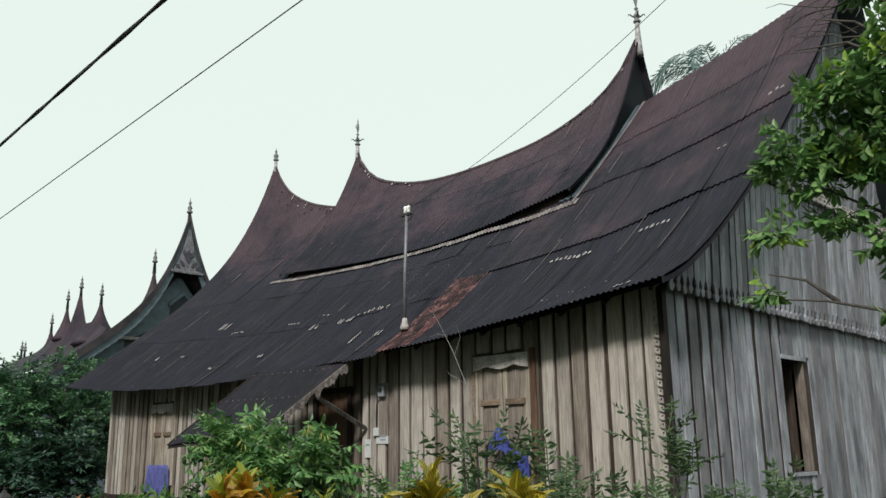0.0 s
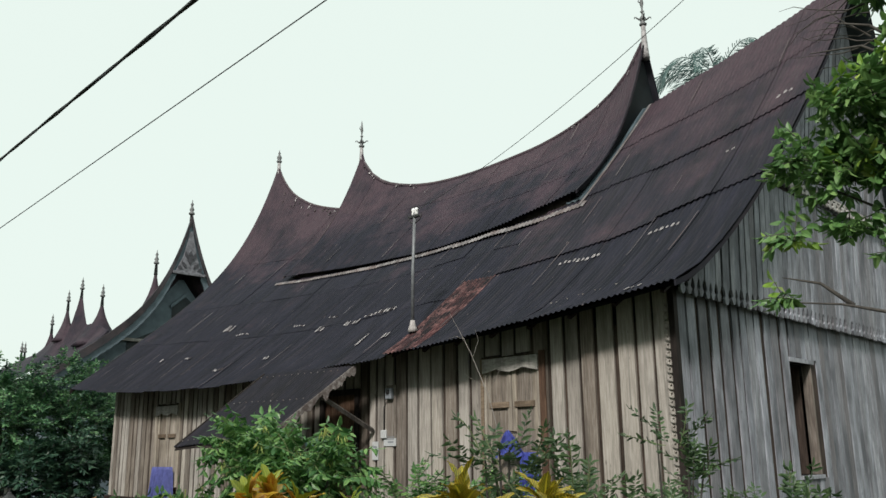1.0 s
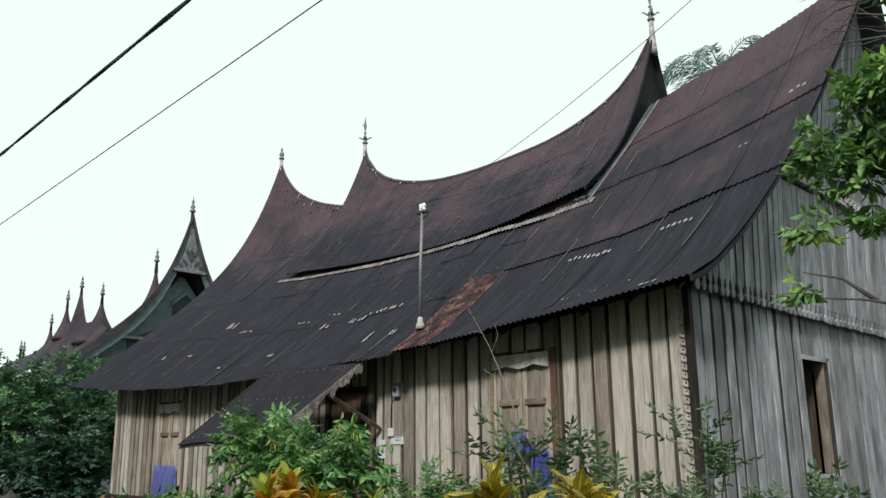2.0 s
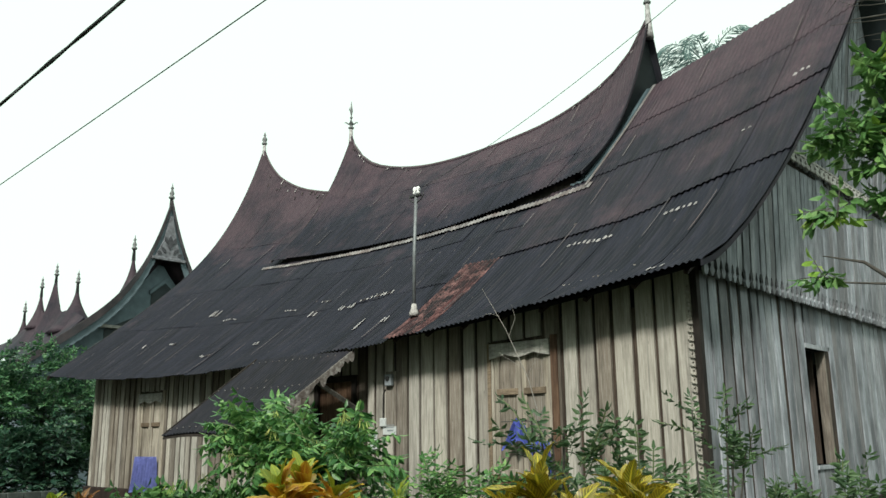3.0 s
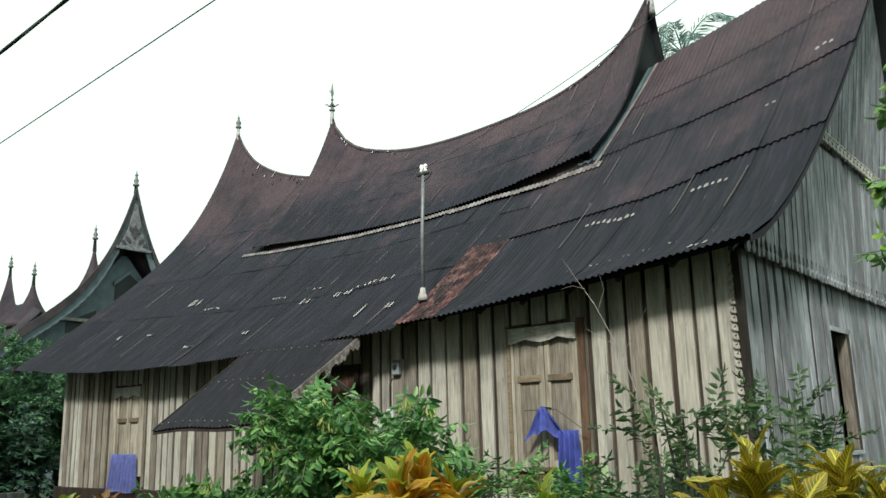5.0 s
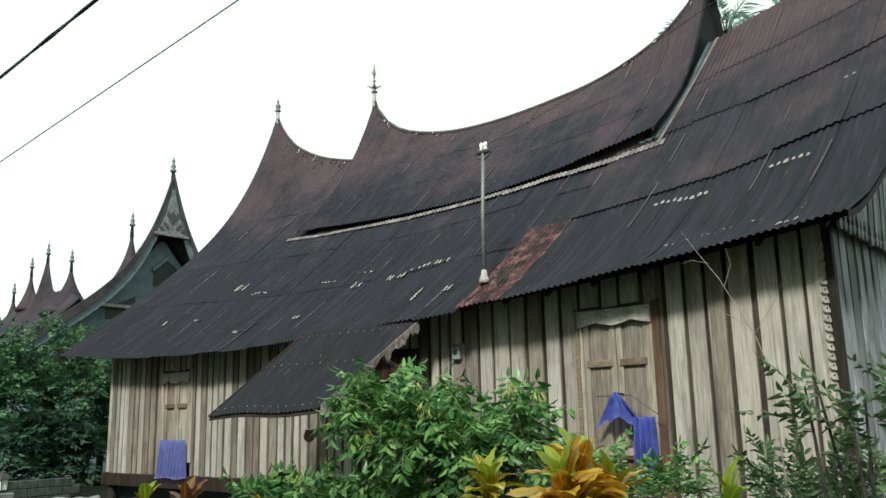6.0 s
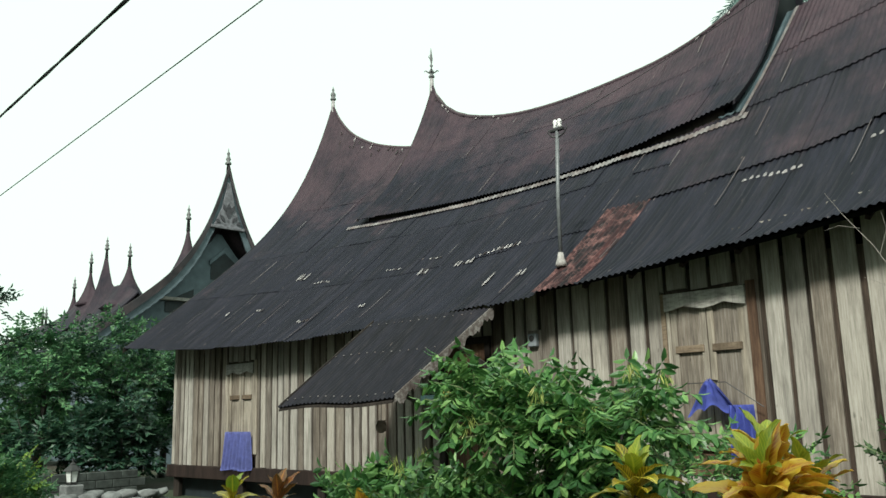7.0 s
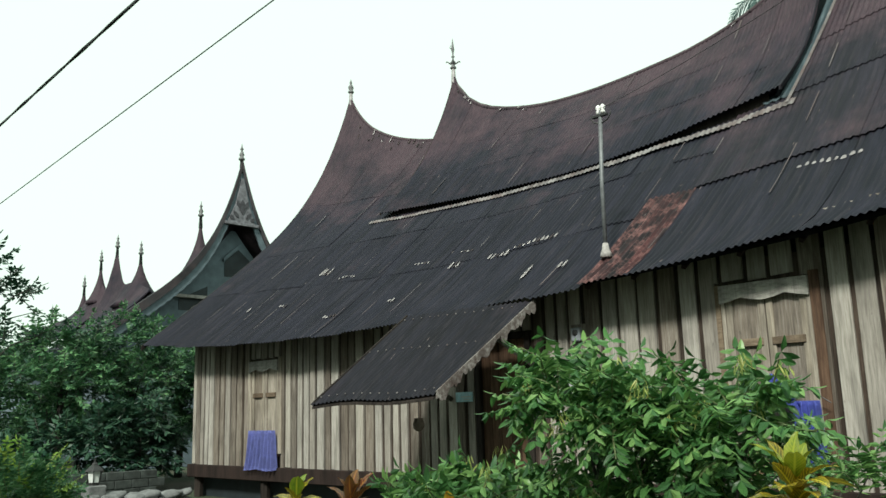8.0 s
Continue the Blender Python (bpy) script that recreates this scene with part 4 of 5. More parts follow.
for foot, head in (((9.74, 11.42, 2.05), (8.66, 11.50, 2.60)), ((9.74, 13.45, 1.85), (8.25, 13.5, 2.5))):
    bm = bmesh.new()
    tube(bm, [foot, head], 0.045, 4)
    on(part("brace", bm, "worn_trim", None, "slanting timber brace"), porch)
bm = bmesh.new()
tube(bm, [porch_shape(0.10, 11.3) + Vector((0, 0, -0.08)), porch_shape(0.10, 13.75) + Vector((0, 0, -0.08))], 0.045, 4)
on(part("beam", bm, "dark_boards_and_shade", None), porch)

# ---- mast on the roof and overhead cables ----
mast = thing("service_mast", (9.75, 10.42, 3.72), "thin galvanised steel service mast with white insulators", "mast")
bm = bmesh.new()
tube(bm, [(0, 0, 0.0), (0, -0.01, 1.0), (0, -0.06, 2.05)], 0.028, 10)
part("pole", bm, "pipe_metal", mast, "", True)
bm = bmesh.new()
lathe(bm, (0, 0, -0.05), [(0.085, 0), (0.075, 0.06), (0.052, 0.12), (0.038, 0.20)], 10)
part("mortar_collar", bm, "mortar", mast, "white mortar collar", True)
bm = bmesh.new()
box(bm, -0.03, 0.03, -0.17, 0.07, 1.96, 2.0, 0.005)
part("crossarm", bm, "lamp_black", mast)
for dy in (-0.105, -0.03):
    bm = bmesh.new()
    lathe(bm, (0, dy, 2.0), [(0.022, 0), (0.038, 0.03), (0.024, 0.06), (0.038, 0.09), (0.032, 0.12), (0.012, 0.14)], 10)
    part("insulator", bm, "porcelain", mast, "white porcelain insulator", True)
for sg in (1, -1):
    bm = bmesh.new()
    tube(bm, [(0.0, -0.06, 1.86), (0.0, -0.06 + 0.11 * sg, 1.90), (0.0, -0.06 + 0.17 * sg, 1.97), (0.0, -0.06 + 0.16 * sg, 2.03)], [0.012, 0.011, 0.009, 0.006], 6)
    part("bracket", bm, "lamp_black", mast, "bent iron bracket", True)


def cable(name, a, b, r, sag, label, twist=0.0):
    a, b = Vector(a), Vector(b)
    ob = thing(name, a, label, "cable", "overhead cables")
    bm = bmesh.new()
    n = 90
    pts = [a.lerp(b, i / n) + Vector((0, 0, -sag * 4 * (i / n) * (1 - i / n))) - a for i in range(n + 1)]
    if twist:
        for ph in (0, math.pi):
            tube(bm, [p + Vector((twist * math.cos(i * 2.1 + ph), 0, twist * math.sin(i * 2.1 + ph))) for i, p in enumerate(pts)], r, 6)
    else:
        tube(bm, pts, r, 6)
    part("wire", bm, "cable_black", ob)
    return ob


CABLE_A = ((1.51 - 0.1078 * 20, -20.0, 3.818 - 0.0786 * 20), (1.51 + 0.1078 * 40, 40.0, 3.818 + 0.0786 * 40))
CABLE_B = ((3.447 + 0.0225 * 12, -12.0, 5.415 + 0.0954 * 12), (3.447 - 0.0225 * 30, 30.0, 5.415 - 0.0954 * 30))
cable("overhead_cable", *CABLE_A, 0.010, 0.0, "twisted black overhead service cable", 0.006)
cable("overhead_cable", *CABLE_B, 0.0055, 0.0, "thin black overhead cable")
cable("overhead_cable", (9.75, 10.35, 5.80), (3.755, -6.0, 9.41), 0.0045, 1.03, "thin black cable to the roof mast")

# ---- plants ----


def leaf_mesh(name, leaves, mat, parent, fold=0.18):
    """Many small folded leaves; each row: base, direction, side, length, width."""
    B = np.array([l[0] for l in leaves], float)
    D = np.array([l[1] for l in leaves], float)
    S = np.array([l[2] for l in leaves], float)
    L = np.array([l[3] for l in leaves], float)[:, None]
    W = np.array([l[4] for l in leaves], float)[:, None]
    D /= np.linalg.norm(D, axis=1, keepdims=True)
    S -= D * (S * D).sum(1, keepdims=True)
    S /= np.maximum(np.linalg.norm(S, axis=1, keepdims=True), 1e-6)
    N = np.cross(D, S)
    P = np.stack([B, B + D * L * 0.42 + S * W * 0.5 + N * W * fold, B + D * L * 0.8 + S * W * 0.3 - N * L * 0.03, B + D * L - N * L * 0.12,
                  B + D * L * 0.8 - S * W * 0.3 - N * L * 0.03, B + D * L * 0.42 - S * W * 0.5 + N * W * fold, B + D * L * 0.5 - N * L * 0.01], 1).reshape(-1, 3)
    faces = []
    for i in range(len(leaves)):
        o = i * 7
        faces += [(o, o + 1, o + 6), (o + 1, o + 2, o + 6), (o + 2, o + 3, o + 6), (o + 3, o + 4, o + 6), (o + 4, o + 5, o + 6), (o + 5, o, o + 6)]
    ob = mesh_object(name, P, faces, mat, parent)
    ob["kind"] = "stuff"
    return ob


def rvec(r, z=1.0):
    while True:
        v = Vector((r.uniform(-1, 1), r.uniform(-1, 1), r.uniform(-1, 1)))
        if 0.05 < v.length < 1:
            v.z *= z
            return v.normalized()


def spray(r, base, d, length, n, leaf_l, leaf_w, droop, out, alternate=False, lean=0.75, hang=0.0):
    """A twig with leaves on both sides; returns its line."""
    d = Vector(d).normalized()
    p, pts = Vector(base), [Vector(base)]
    step = length / n
    for i in range(n):
        d = (d + Vector((0, 0, -droop * step)) + 0.10 * rvec(r)).normalized()
        p = p + d * step
        pts.append(p.copy())
        side = d.cross(Vector((0, 0, 1)))
        if side.length < 0.1:
            side = Vector((1, 0, 0))
        side.normalize()
        up = side.cross(d)
        for sg in ((1, -1) if not alternate else ((1,) if i % 2 else (-1,))):
            ld = (d * (1 - lean) + side * sg * lean + up * r.uniform(-0.25, 0.3) + Vector((0, 0, -0.25)) * r.random() + Vector((0, 0, -hang)) + 0.25 * rvec(r)).normalized()
            k = r.uniform(0.7, 1.15)
            out.append((p, ld, d + 0.4 * rvec(r), leaf_l * k, leaf_w * k))
    k = r.uniform(0.8, 1.1)
    out.append((p, d, side, leaf_l * k, leaf_w * k))
    return pts


def crown_points(r, lobes, n):
    """Points on and near the skin of several overlapping lumps, with the direction outwards."""
    tot = sum(l[1][0] * l[1][1] for l in lobes)
    out = []
    for c, rad in lobes:
        for _ in range(max(4, int(n * rad[0] * rad[1] / tot))):
            v = rvec(r)
            if v.z < -0.35:
                v.z = -v.z * 0.5
            q = r.uniform(0.55, 1.0) ** 0.6
            out.append((Vector(c) + Vector((v.x * rad[0], v.y * rad[1], v.z * rad[2])) * q, v))
    return out


def shrub(name, at, lobes, label, category, mat, seed, n, length, leaves, ll, lw, droop, stems=6, alternate=False, young=None, lean=0.75, group="", stem_mat="green_stem", up=0.35, hang=0.0, blossoms=0):
    r = random.Random(seed)
    ob = thing(name, at, label, category, group)
    out, fresh = [], []
    bm = bmesh.new()
    pts = crown_points(r, lobes, n)
    for p, v in pts:
        d = v + Vector((0, 0, up)) + 0.5 * rvec(r)
        target = fresh if young and r.random() < young[1] else out
        line = spray(r, p - d.normalized() * length * 0.5, d, length, leaves, ll, lw, droop, target, alternate, lean, hang)
        if r.random() < 0.5:
            tube(bm, line[::2] if len(line) > 4 else line, 0.005, 3)
    part("twigwork", bm, stem_mat, ob)["kind"] = "stuff"
    for i in range(stems):
        c, rad = lobes[i % len(lobes)]
        tip = Vector(c) + Vector((r.uniform(-0.5, 0.5) * rad[0], r.uniform(-0.5, 0.5) * rad[1], 0.5 * rad[2]))
        foot = Vector((tip.x * 0.15 + r.uniform(-0.08, 0.08), tip.y * 0.15 + r.uniform(-0.08, 0.08), -0.05))
        bm = bmesh.new()
        tube(bm, [foot, foot.lerp(tip, 0.5) + 0.06 * rvec(r), tip], [0.02, 0.014, 0.006], 6)
        part("stem", bm, "bark", ob)
    leaf_mesh("foliage", out, mat, ob)
    if fresh:
        leaf_mesh("young_foliage", fresh, young[0], ob)
    if blossoms:
        # hanging clusters of narrow yellow-green petals
        rib = []
        for _ in range(blossoms):
            p, v = r.choice(pts)
            if v.z < -0.1:
                continue
            p = p + v * 0.10
            for _ in range(9):
                d = Vector((r.uniform(-0.7, 0.7), r.uniform(-0.7, 0.7), -1))
                rib.append((p + 0.03 * rvec(r), d, rvec(r), r.uniform(0.06, 0.10), 0.011))
        leaf_mesh("blossom", rib, "blossom", ob)
    return ob


shrub("garden_shrub", (4.7, 7.0, 0), [((0.0, 0.42, 1.66), (0.45, 0.48, 0.42)), ((-0.05, -0.10, 1.52), (0.5, 0.45, 0.42)), ((-0.05, -0.65, 1.47), (0.45, 0.48, 0.42)), ((-0.35, 0.85, 0.98), (0.55, 0.55, 0.34)), ((0.1, 0.0, 0.8), (0.8, 1.1, 0.6)), ((-0.9, 0.6, 0.9), (0.45, 0.6, 0.4))],
      "bushy bright green garden shrub with drooping leaves", "shrub", "bush_leaf", 11, 980, 0.31, 7, 0.104, 0.043, 2.4, 9, up=0.05, hang=0.42, blossoms=130)
shrub("olive_shrub", (4.47, 3.98, 0), [((0, 0.20, 1.70), (0.22, 0.20, 0.20)), ((0.0, -0.08, 1.58), (0.26, 0.30, 0.28)), ((0.1, -0.42, 1.36), (0.28, 0.28, 0.28)), ((0.2, 0.35, 1.15), (0.3, 0.35, 0.28)), ((0.1, 0.0, 1.05), (0.3, 0.6, 0.3))],
      "open shrub with small olive-green leaves", "shrub", "olive_leaf", 12, 74, 0.36, 10, 0.082, 0.027, 0.4, 7, group="olive shrubs", up=0.6, lean=0.6)
shrub("olive_shrub", (7.6, 4.5, 0), [((0.1, 0.0, 1.78), (0.28, 0.28, 0.32)), ((0.1, -0.32, 1.45), (0.35, 0.35, 0.35)), ((-0.2, 0.8, 1.10), (0.4, 0.5, 0.30)), ((0.0, -1.2, 1.05), (0.5, 0.6, 0.32)), ((-0.2, 0.1, 0.95), (0.5, 1.0, 0.35))],
      "open shrub with small olive-green leaves", "shrub", "olive_leaf", 13, 100, 0.40, 10, 0.100, 0.034, 0.4, 9, group="olive shrubs", up=0.6, lean=0.6)
shrub("low_shrub", (7.9, 7.5, 0), [((0, 0.1, 1.02), (0.45, 0.65, 0.36)), ((-0.3, -0.9, 0.95), (0.45, 0.5, 0.36)), ((-0.2, 0.9, 1.05), (0.5, 0.6, 0.4))],
      "leafy shrub in front of the board wall", "shrub", "bush_leaf", 14, 130, 0.36, 6, 0.12, 0.042, 1.2, 6)
shrub("low_shrub", (5.6, 8.8, 0), [((0, 0, 0.75), (0.5, 0.6, 0.4)), ((-0.5, 0.5, 0.7), (0.5, 0.5, 0.35)), ((-0.9, -0.2, 0.75), (0.4, 0.5, 0.35))],
      "low leafy green shrub below the porch", "shrub", "bush_leaf", 15, 150, 0.36, 6, 0.13, 0.048, 1.4, 6)

# bare forked twig that stands above the shrubs
twig = thing("bare_twig", (5.12, 4.62, 0), "bare pale forked twig standing above the shrubs", "branch")
bm = bmesh.new()
tube(bm, [(0, 0, 0), (0.03, -0.02, 0.9), (0, 0.0, 1.9), (0.0, 0.07, 2.12), (0.0, 0.27, 2.51), (0.02, 0.42, 2.72), (0.0, 0.50, 2.86)], [0.010, 0.006, 0.004, 0.0031, 0.0024, 0.0016, 0.0010], 6)
part("stem", bm, "twig_bark", twig)
for p in ([(0, 0.08, 2.14), (-0.02, -0.06, 2.32), (0, -0.12, 2.44)], [(0, 0.24, 2.46), (0.03, 0.20, 2.60), (0, 0.21, 2.70)], [(0, 0.10, 2.2), (-0.05, 0.26, 2.30), (0, 0.34, 2.34)], [(0, 0.33, 2.62), (0.02, 0.45, 2.66), (0, 0.52, 2.64)]):
    bm = bmesh.new()
    tube(bm, p, [0.0018, 0.0013, 0.0008], 5)
    part("side_twig", bm, "twig_bark", twig)

# ---- crotons ----


def croton_leaf(bend, curl, mat):
    """One broad lance-shaped leaf, a metre long, arching; scaled where it is used."""
    vs, fs, uv = [], [], []
    n, m = 9, 4
    for i in range(n + 1):
        t = i / n
        w = 0.175 * math.sin(math.pi * min(1.0, t * 0.94 + 0.05)) ** 0.75 + 0.004
        ang = bend * t
        cx, cz = (math.sin(ang) / bend if abs(bend) > 1e-3 else t), (1 - math.cos(ang)) / bend if abs(bend) > 1e-3 else 0
        for j in range(m + 1):
            u = j / m * 2 - 1
            ripple = 0.034 * math.sin(t * 19 + u * 2)
            vs.append((cx, u * w, -cz + curl * abs(u) * w + ripple * abs(u)))
            uv.append((u, t))
    for i in range(n):
        for j in range(m):
            a = i * (m + 1) + j
            fs.append((a, a + 1, a + m + 2, a + m + 1))
    me = bpy.data.meshes.new("leaf")
    me.from_pydata(vs, [], fs)
    lay = me.uv_layers.new(name="UVMap")
    for lp in me.loops:
        lay.data[lp.index].uv = uv[lp.vertex_index]
    me.polygons.foreach_set("use_smooth", [True] * len(me.polygons))
    me.materials.append(MATS[mat])
    return me


LEAVES = {m: [croton_leaf(b_, c_, m) for b_, c_ in ((0.5, 0.45), (1.0, 0.35), (1.5, 0.25))] for m in ("croton_orange", "croton_yellow", "croton_green", "croton_lime", "croton_red")}


def croton_plant(at, top, low, high, label, seed, n=26, size=0.33):
    top += 0.05
    r = random.Random(seed)
    ob = thing("croton", at, label, "plant", "croton plants")
    bm = bmesh.new()
    tube(bm, [(0, 0, -0.05), (0.02, 0.01, top * 0.5), (0, 0, top - 0.22)], [0.022, 0.018, 0.012], 7)
    part("stem", bm, "bark", ob)
    heads = 3 if n > 30 else 1
    turn = r.uniform(0, 6.28)
    for h in range(heads):
        out_ = 0.0 if h == 0 else 0.15 * r.uniform(0.8, 1.3)
        hx, hy = out_ * math.cos(turn + h * 2.6), out_ * math.sin(turn + h * 2.6)
        hz = 0.0 if h == 0 else -r.uniform(0.03, 0.13)
        tilt_ = Euler((-hy * 2.2, hx * 2.2, 0)).to_matrix().to_4x4()
        if h:
            bm = bmesh.new()
            tube(bm, [(0, 0, top * 0.45), (hx * 0.7, hy * 0.7, top * 0.65), (hx, hy, top - 0.25 + hz)], [0.014, 0.012, 0.009], 6)
            part("side_stem", bm, "bark", ob)
        m = n if heads == 1 else int(n * (0.8 if h == 0 else 0.52))
        for i in range(m):
            t = i / (m - 1)
            a = i * 2.4 + r.uniform(-0.4, 0.4)
            pitch = 0.28 + 1.05 * t**1.1 + r.uniform(-0.25, 0.22)
            z = top + hz - 0.34 + 0.20 * t
            mat = high if t > 0.86 else low if r.random() < 0.92 else high
            o = new("leaf", LEAVES[mat][r.choice((0, 0, 1)) if t > 0.7 else r.choice((1, 2))])
            o.parent = ob
            k = size * r.uniform(0.62, 1.08) * (1.0 if t < 0.7 else 0.85)
            o.matrix_basis = Matrix.Translation((hx, hy, z)) @ tilt_ @ Euler((r.uniform(-0.5, 0.5), -pitch, a)).to_matrix().to_4x4() @ Matrix.Diagonal((k, k * r.uniform(0.85, 1.25), k, 1))
    return ob


croton_plant((3.01, 4.68, 0), 1.55, "croton_orange", "croton_lime", "orange croton with a yellow-green top", 1, 62, 0.245)
croton_plant((3.18, 3.20, 0), 1.54, "croton_yellow", "croton_yellow", "yellow-veined croton with upright leaves", 2, 48, 0.27)
croton_plant((3.64, 3.02, 0), 1.53, "croton_yellow", "croton_yellow", "brown and green croton with yellow-veined leaves", 3, 48, 0.27)
croton_plant((3.22, 4.14, 0), 1.47, "croton_green", "croton_lime", "slender green croton with upright leaves", 4, 11, 0.24)
croton_plant((3.46, 5.50, 0), 1.44, "croton_yellow", "croton_lime", "golden yellow croton with upright leaves", 5, 30, 0.25)
croton_plant((3.62, 4.95, 0), 1.33, "croton_orange", "croton_yellow", "orange and yellow croton with broad leaves", 6, 40, 0.25)
croton_plant((3.40, 8.15, 0), 1.23, "croton_red", "croton_red", "low croton with dark red leaves", 7, 30, 0.25)
croton_plant((3.40, 8.70, 0), 1.23, "croton_yellow", "croton_green", "small croton with yellow-green leaves", 8, 22, 0.24)
croton_plant((3.45, 7.35, 0), 1.13, "croton_red", "croton_orange", "small red and orange croton", 9, 27, 0.25)

# ---- tree beside the gable ----


def branchy(at, label, name, trunk, branches, lobes, mat, seed, n, length, leaves, ll, lw, droop, young=None, category="tree", bark_r=0.12, up=0.1, lean=0.6, alternate=False, hang=0.0):
    r = random.Random(seed)
    ob = thing(name, at, label, category)
    bm = bmesh.new()
    tube(bm, trunk, [bark_r * (1 - 0.65 * i / (len(trunk) - 1)) for i in range(len(trunk))], 10)
    part("trunk", bm, "bark", ob, "", True)
    for line in branches:
        bm = bmesh.new()
        k = len(line)
        tube(bm, line, [bark_r * 0.22 * (1 - 0.8 * i / (k - 1)) for i in range(k)], 6)
        part("limb", bm, "bark", ob, "", True)
    out, fresh = [], []
    bm = bmesh.new()
    for p, v in crown_points(r, lobes, n):
        d = v + Vector((0, 0, up)) + 0.6 * rvec(r)
        line = spray(r, p - d.normalized() * length * 0.6, d, length, leaves, ll, lw, droop, fresh if young and r.random() < young[1] else out, alternate, lean, hang)
        if r.random() < 0.6:
            tube(bm, [line[0], line[len(line) // 2], line[-1]], 0.006, 3)
    part("twigwork", bm, "bark", ob)["kind"] = "stuff"
    leaf_mesh("crown", out, mat, ob)
    if fresh:
        leaf_mesh("young_leaves", fresh, young[0], ob)
    return ob


branchy((8.9, 1.98, 0), "slender tree with bright green drooping leaves beside the gable", "tree",
        [(0.05, 0, -0.1), (0, 0.02, 2.0), (0.1, -0.05, 4.0), (0.05, 0.1, 6.0), (0.1, 0.3, 7.4)],
        [[(0, 0, 2.7), (-0.1, 0.6, 2.95), (-0.15, 1.1, 3.1), (-0.2, 1.75, 3.2)], [(-0.1, 1.0, 3.08), (-0.1, 1.3, 3.35), (-0.2, 1.65, 3.45)], [(0.1, 0, 3.6), (-0.1, 0.6, 4.0), (-0.3, 1.2, 4.4)],
         [(0.1, 0, 4.6), (-0.1, 0.5, 5.0), (-0.3, 0.9, 5.3)], [(0.05, 0.1, 5.6), (-0.1, 0.5, 6.0), (-0.2, 0.9, 6.15)], [(0.05, 0.1, 5.4), (-0.1, 0.6, 5.8), (-0.2, 1.1, 5.85)], [(0.05, 0.1, 6.0), (-0.1, 0.4, 6.4), (-0.2, 0.8, 6.5)]],
        [((-0.3, 1.15, 4.55), (0.28, 0.40, 0.42)), ((-0.3, 0.75, 5.15), (0.28, 0.32, 0.30)), ((-0.25, 0.75, 4.35), (0.3, 0.45, 0.35)), ((-0.3, 1.5, 3.85), (0.15, 0.2, 0.14)), ((-0.2, 1.72, 3.22), (0.12, 0.16, 0.12)),
         ((-0.1, 0.25, 4.5), (0.4, 0.4, 0.8)), ((-0.1, 0.15, 2.75), (0.3, 0.35, 0.35)), ((-0.1, 0.1, 5.6), (0.35, 0.35, 0.4)), ((-0.2, 0.85, 3.85), (0.2, 0.25, 0.18)), ((-0.1, 0.3, 3.55), (0.25, 0.3, 0.25)), ((-0.15, 0.45, 5.0), (0.35, 0.4, 0.55)), ((0.2, -0.1, 5.0), (0.5, 0.4, 1.2)), ((0.1, -0.1, 2.0), (0.4, 0.4, 0.6)), ((0.2, 0.2, 6.6), (0.4, 0.5, 0.4))],
        "tree_leaf", 21, 560, 0.28, 4, 0.165, 0.078, 1.2, ("young_leaf", 0.05), hang=0.5)
tree = bpy.data.objects["tree"]
tw = random.Random(77)
for i in range(16):
    p = Vector((-0.05, 0.25 + 0.3 * tw.random(), 5.55 + 0.9 * tw.random()))
    d = Vector((tw.uniform(-0.3, 0.1), tw.uniform(0.5, 1.0), tw.uniform(-0.25, 0.5)))
    line = [p.copy()]
    for q in range(5):
        d = (d + 0.45 * rvec(tw)).normalized()
        p = p + d * tw.uniform(0.14, 0.24)
        line.append(p.copy())
    bm = bmesh.new()
    tube(bm, line, [0.011, 0.009, 0.007, 0.005, 0.004, 0.002], 5)
    part("bare_twig", bm, "bark", tree)

# ---- trees past the far end of the house ----
for i, (pos, hh, ww, seed) in enumerate((((10.5, 26.4, 0), 4.15, 1.6, 31), ((8.4, 25.8, 0), 3.9, 1.5, 32), ((6.4, 27.5, 0), 4.2, 1.5, 33), ((12.6, 27.5, 0), 3.6, 1.4, 34))):
    branchy(pos, "dense dark green garden tree past the house", "tree", [(0, 0, -0.1), (0.1, 0.05, hh * 0.4), (0, 0, hh * 0.8)],
            [[(0.05, 0, hh * 0.4), (ww * 0.5, 0.2, hh * 0.75)], [(0.05, 0, hh * 0.35), (-ww * 0.5, -0.2, hh * 0.7)], [(0.05, 0, hh * 0.45), (0.1, -ww * 0.5, hh * 0.8)]],
            [((0, 0, hh * 0.88), (ww * 0.8, ww * 0.8, hh * 0.26)), ((-ww * 0.6, -0.2, hh * 0.66), (ww * 0.65, ww * 0.65, hh * 0.26)), ((ww * 0.6, 0.1, hh * 0.68), (ww * 0.65, ww * 0.65, hh * 0.26)), ((0, -ww * 0.6, hh * 0.6), (ww * 0.7, ww * 0.6, hh * 0.28)), ((0, -0.1, hh * 0.36), (ww * 0.9, ww * 0.9, hh * 0.22))],
            "dark_leaf", seed, 560, 0.5, 7, 0.15, 0.065, 0.8, ("far_leaf", 0.75))
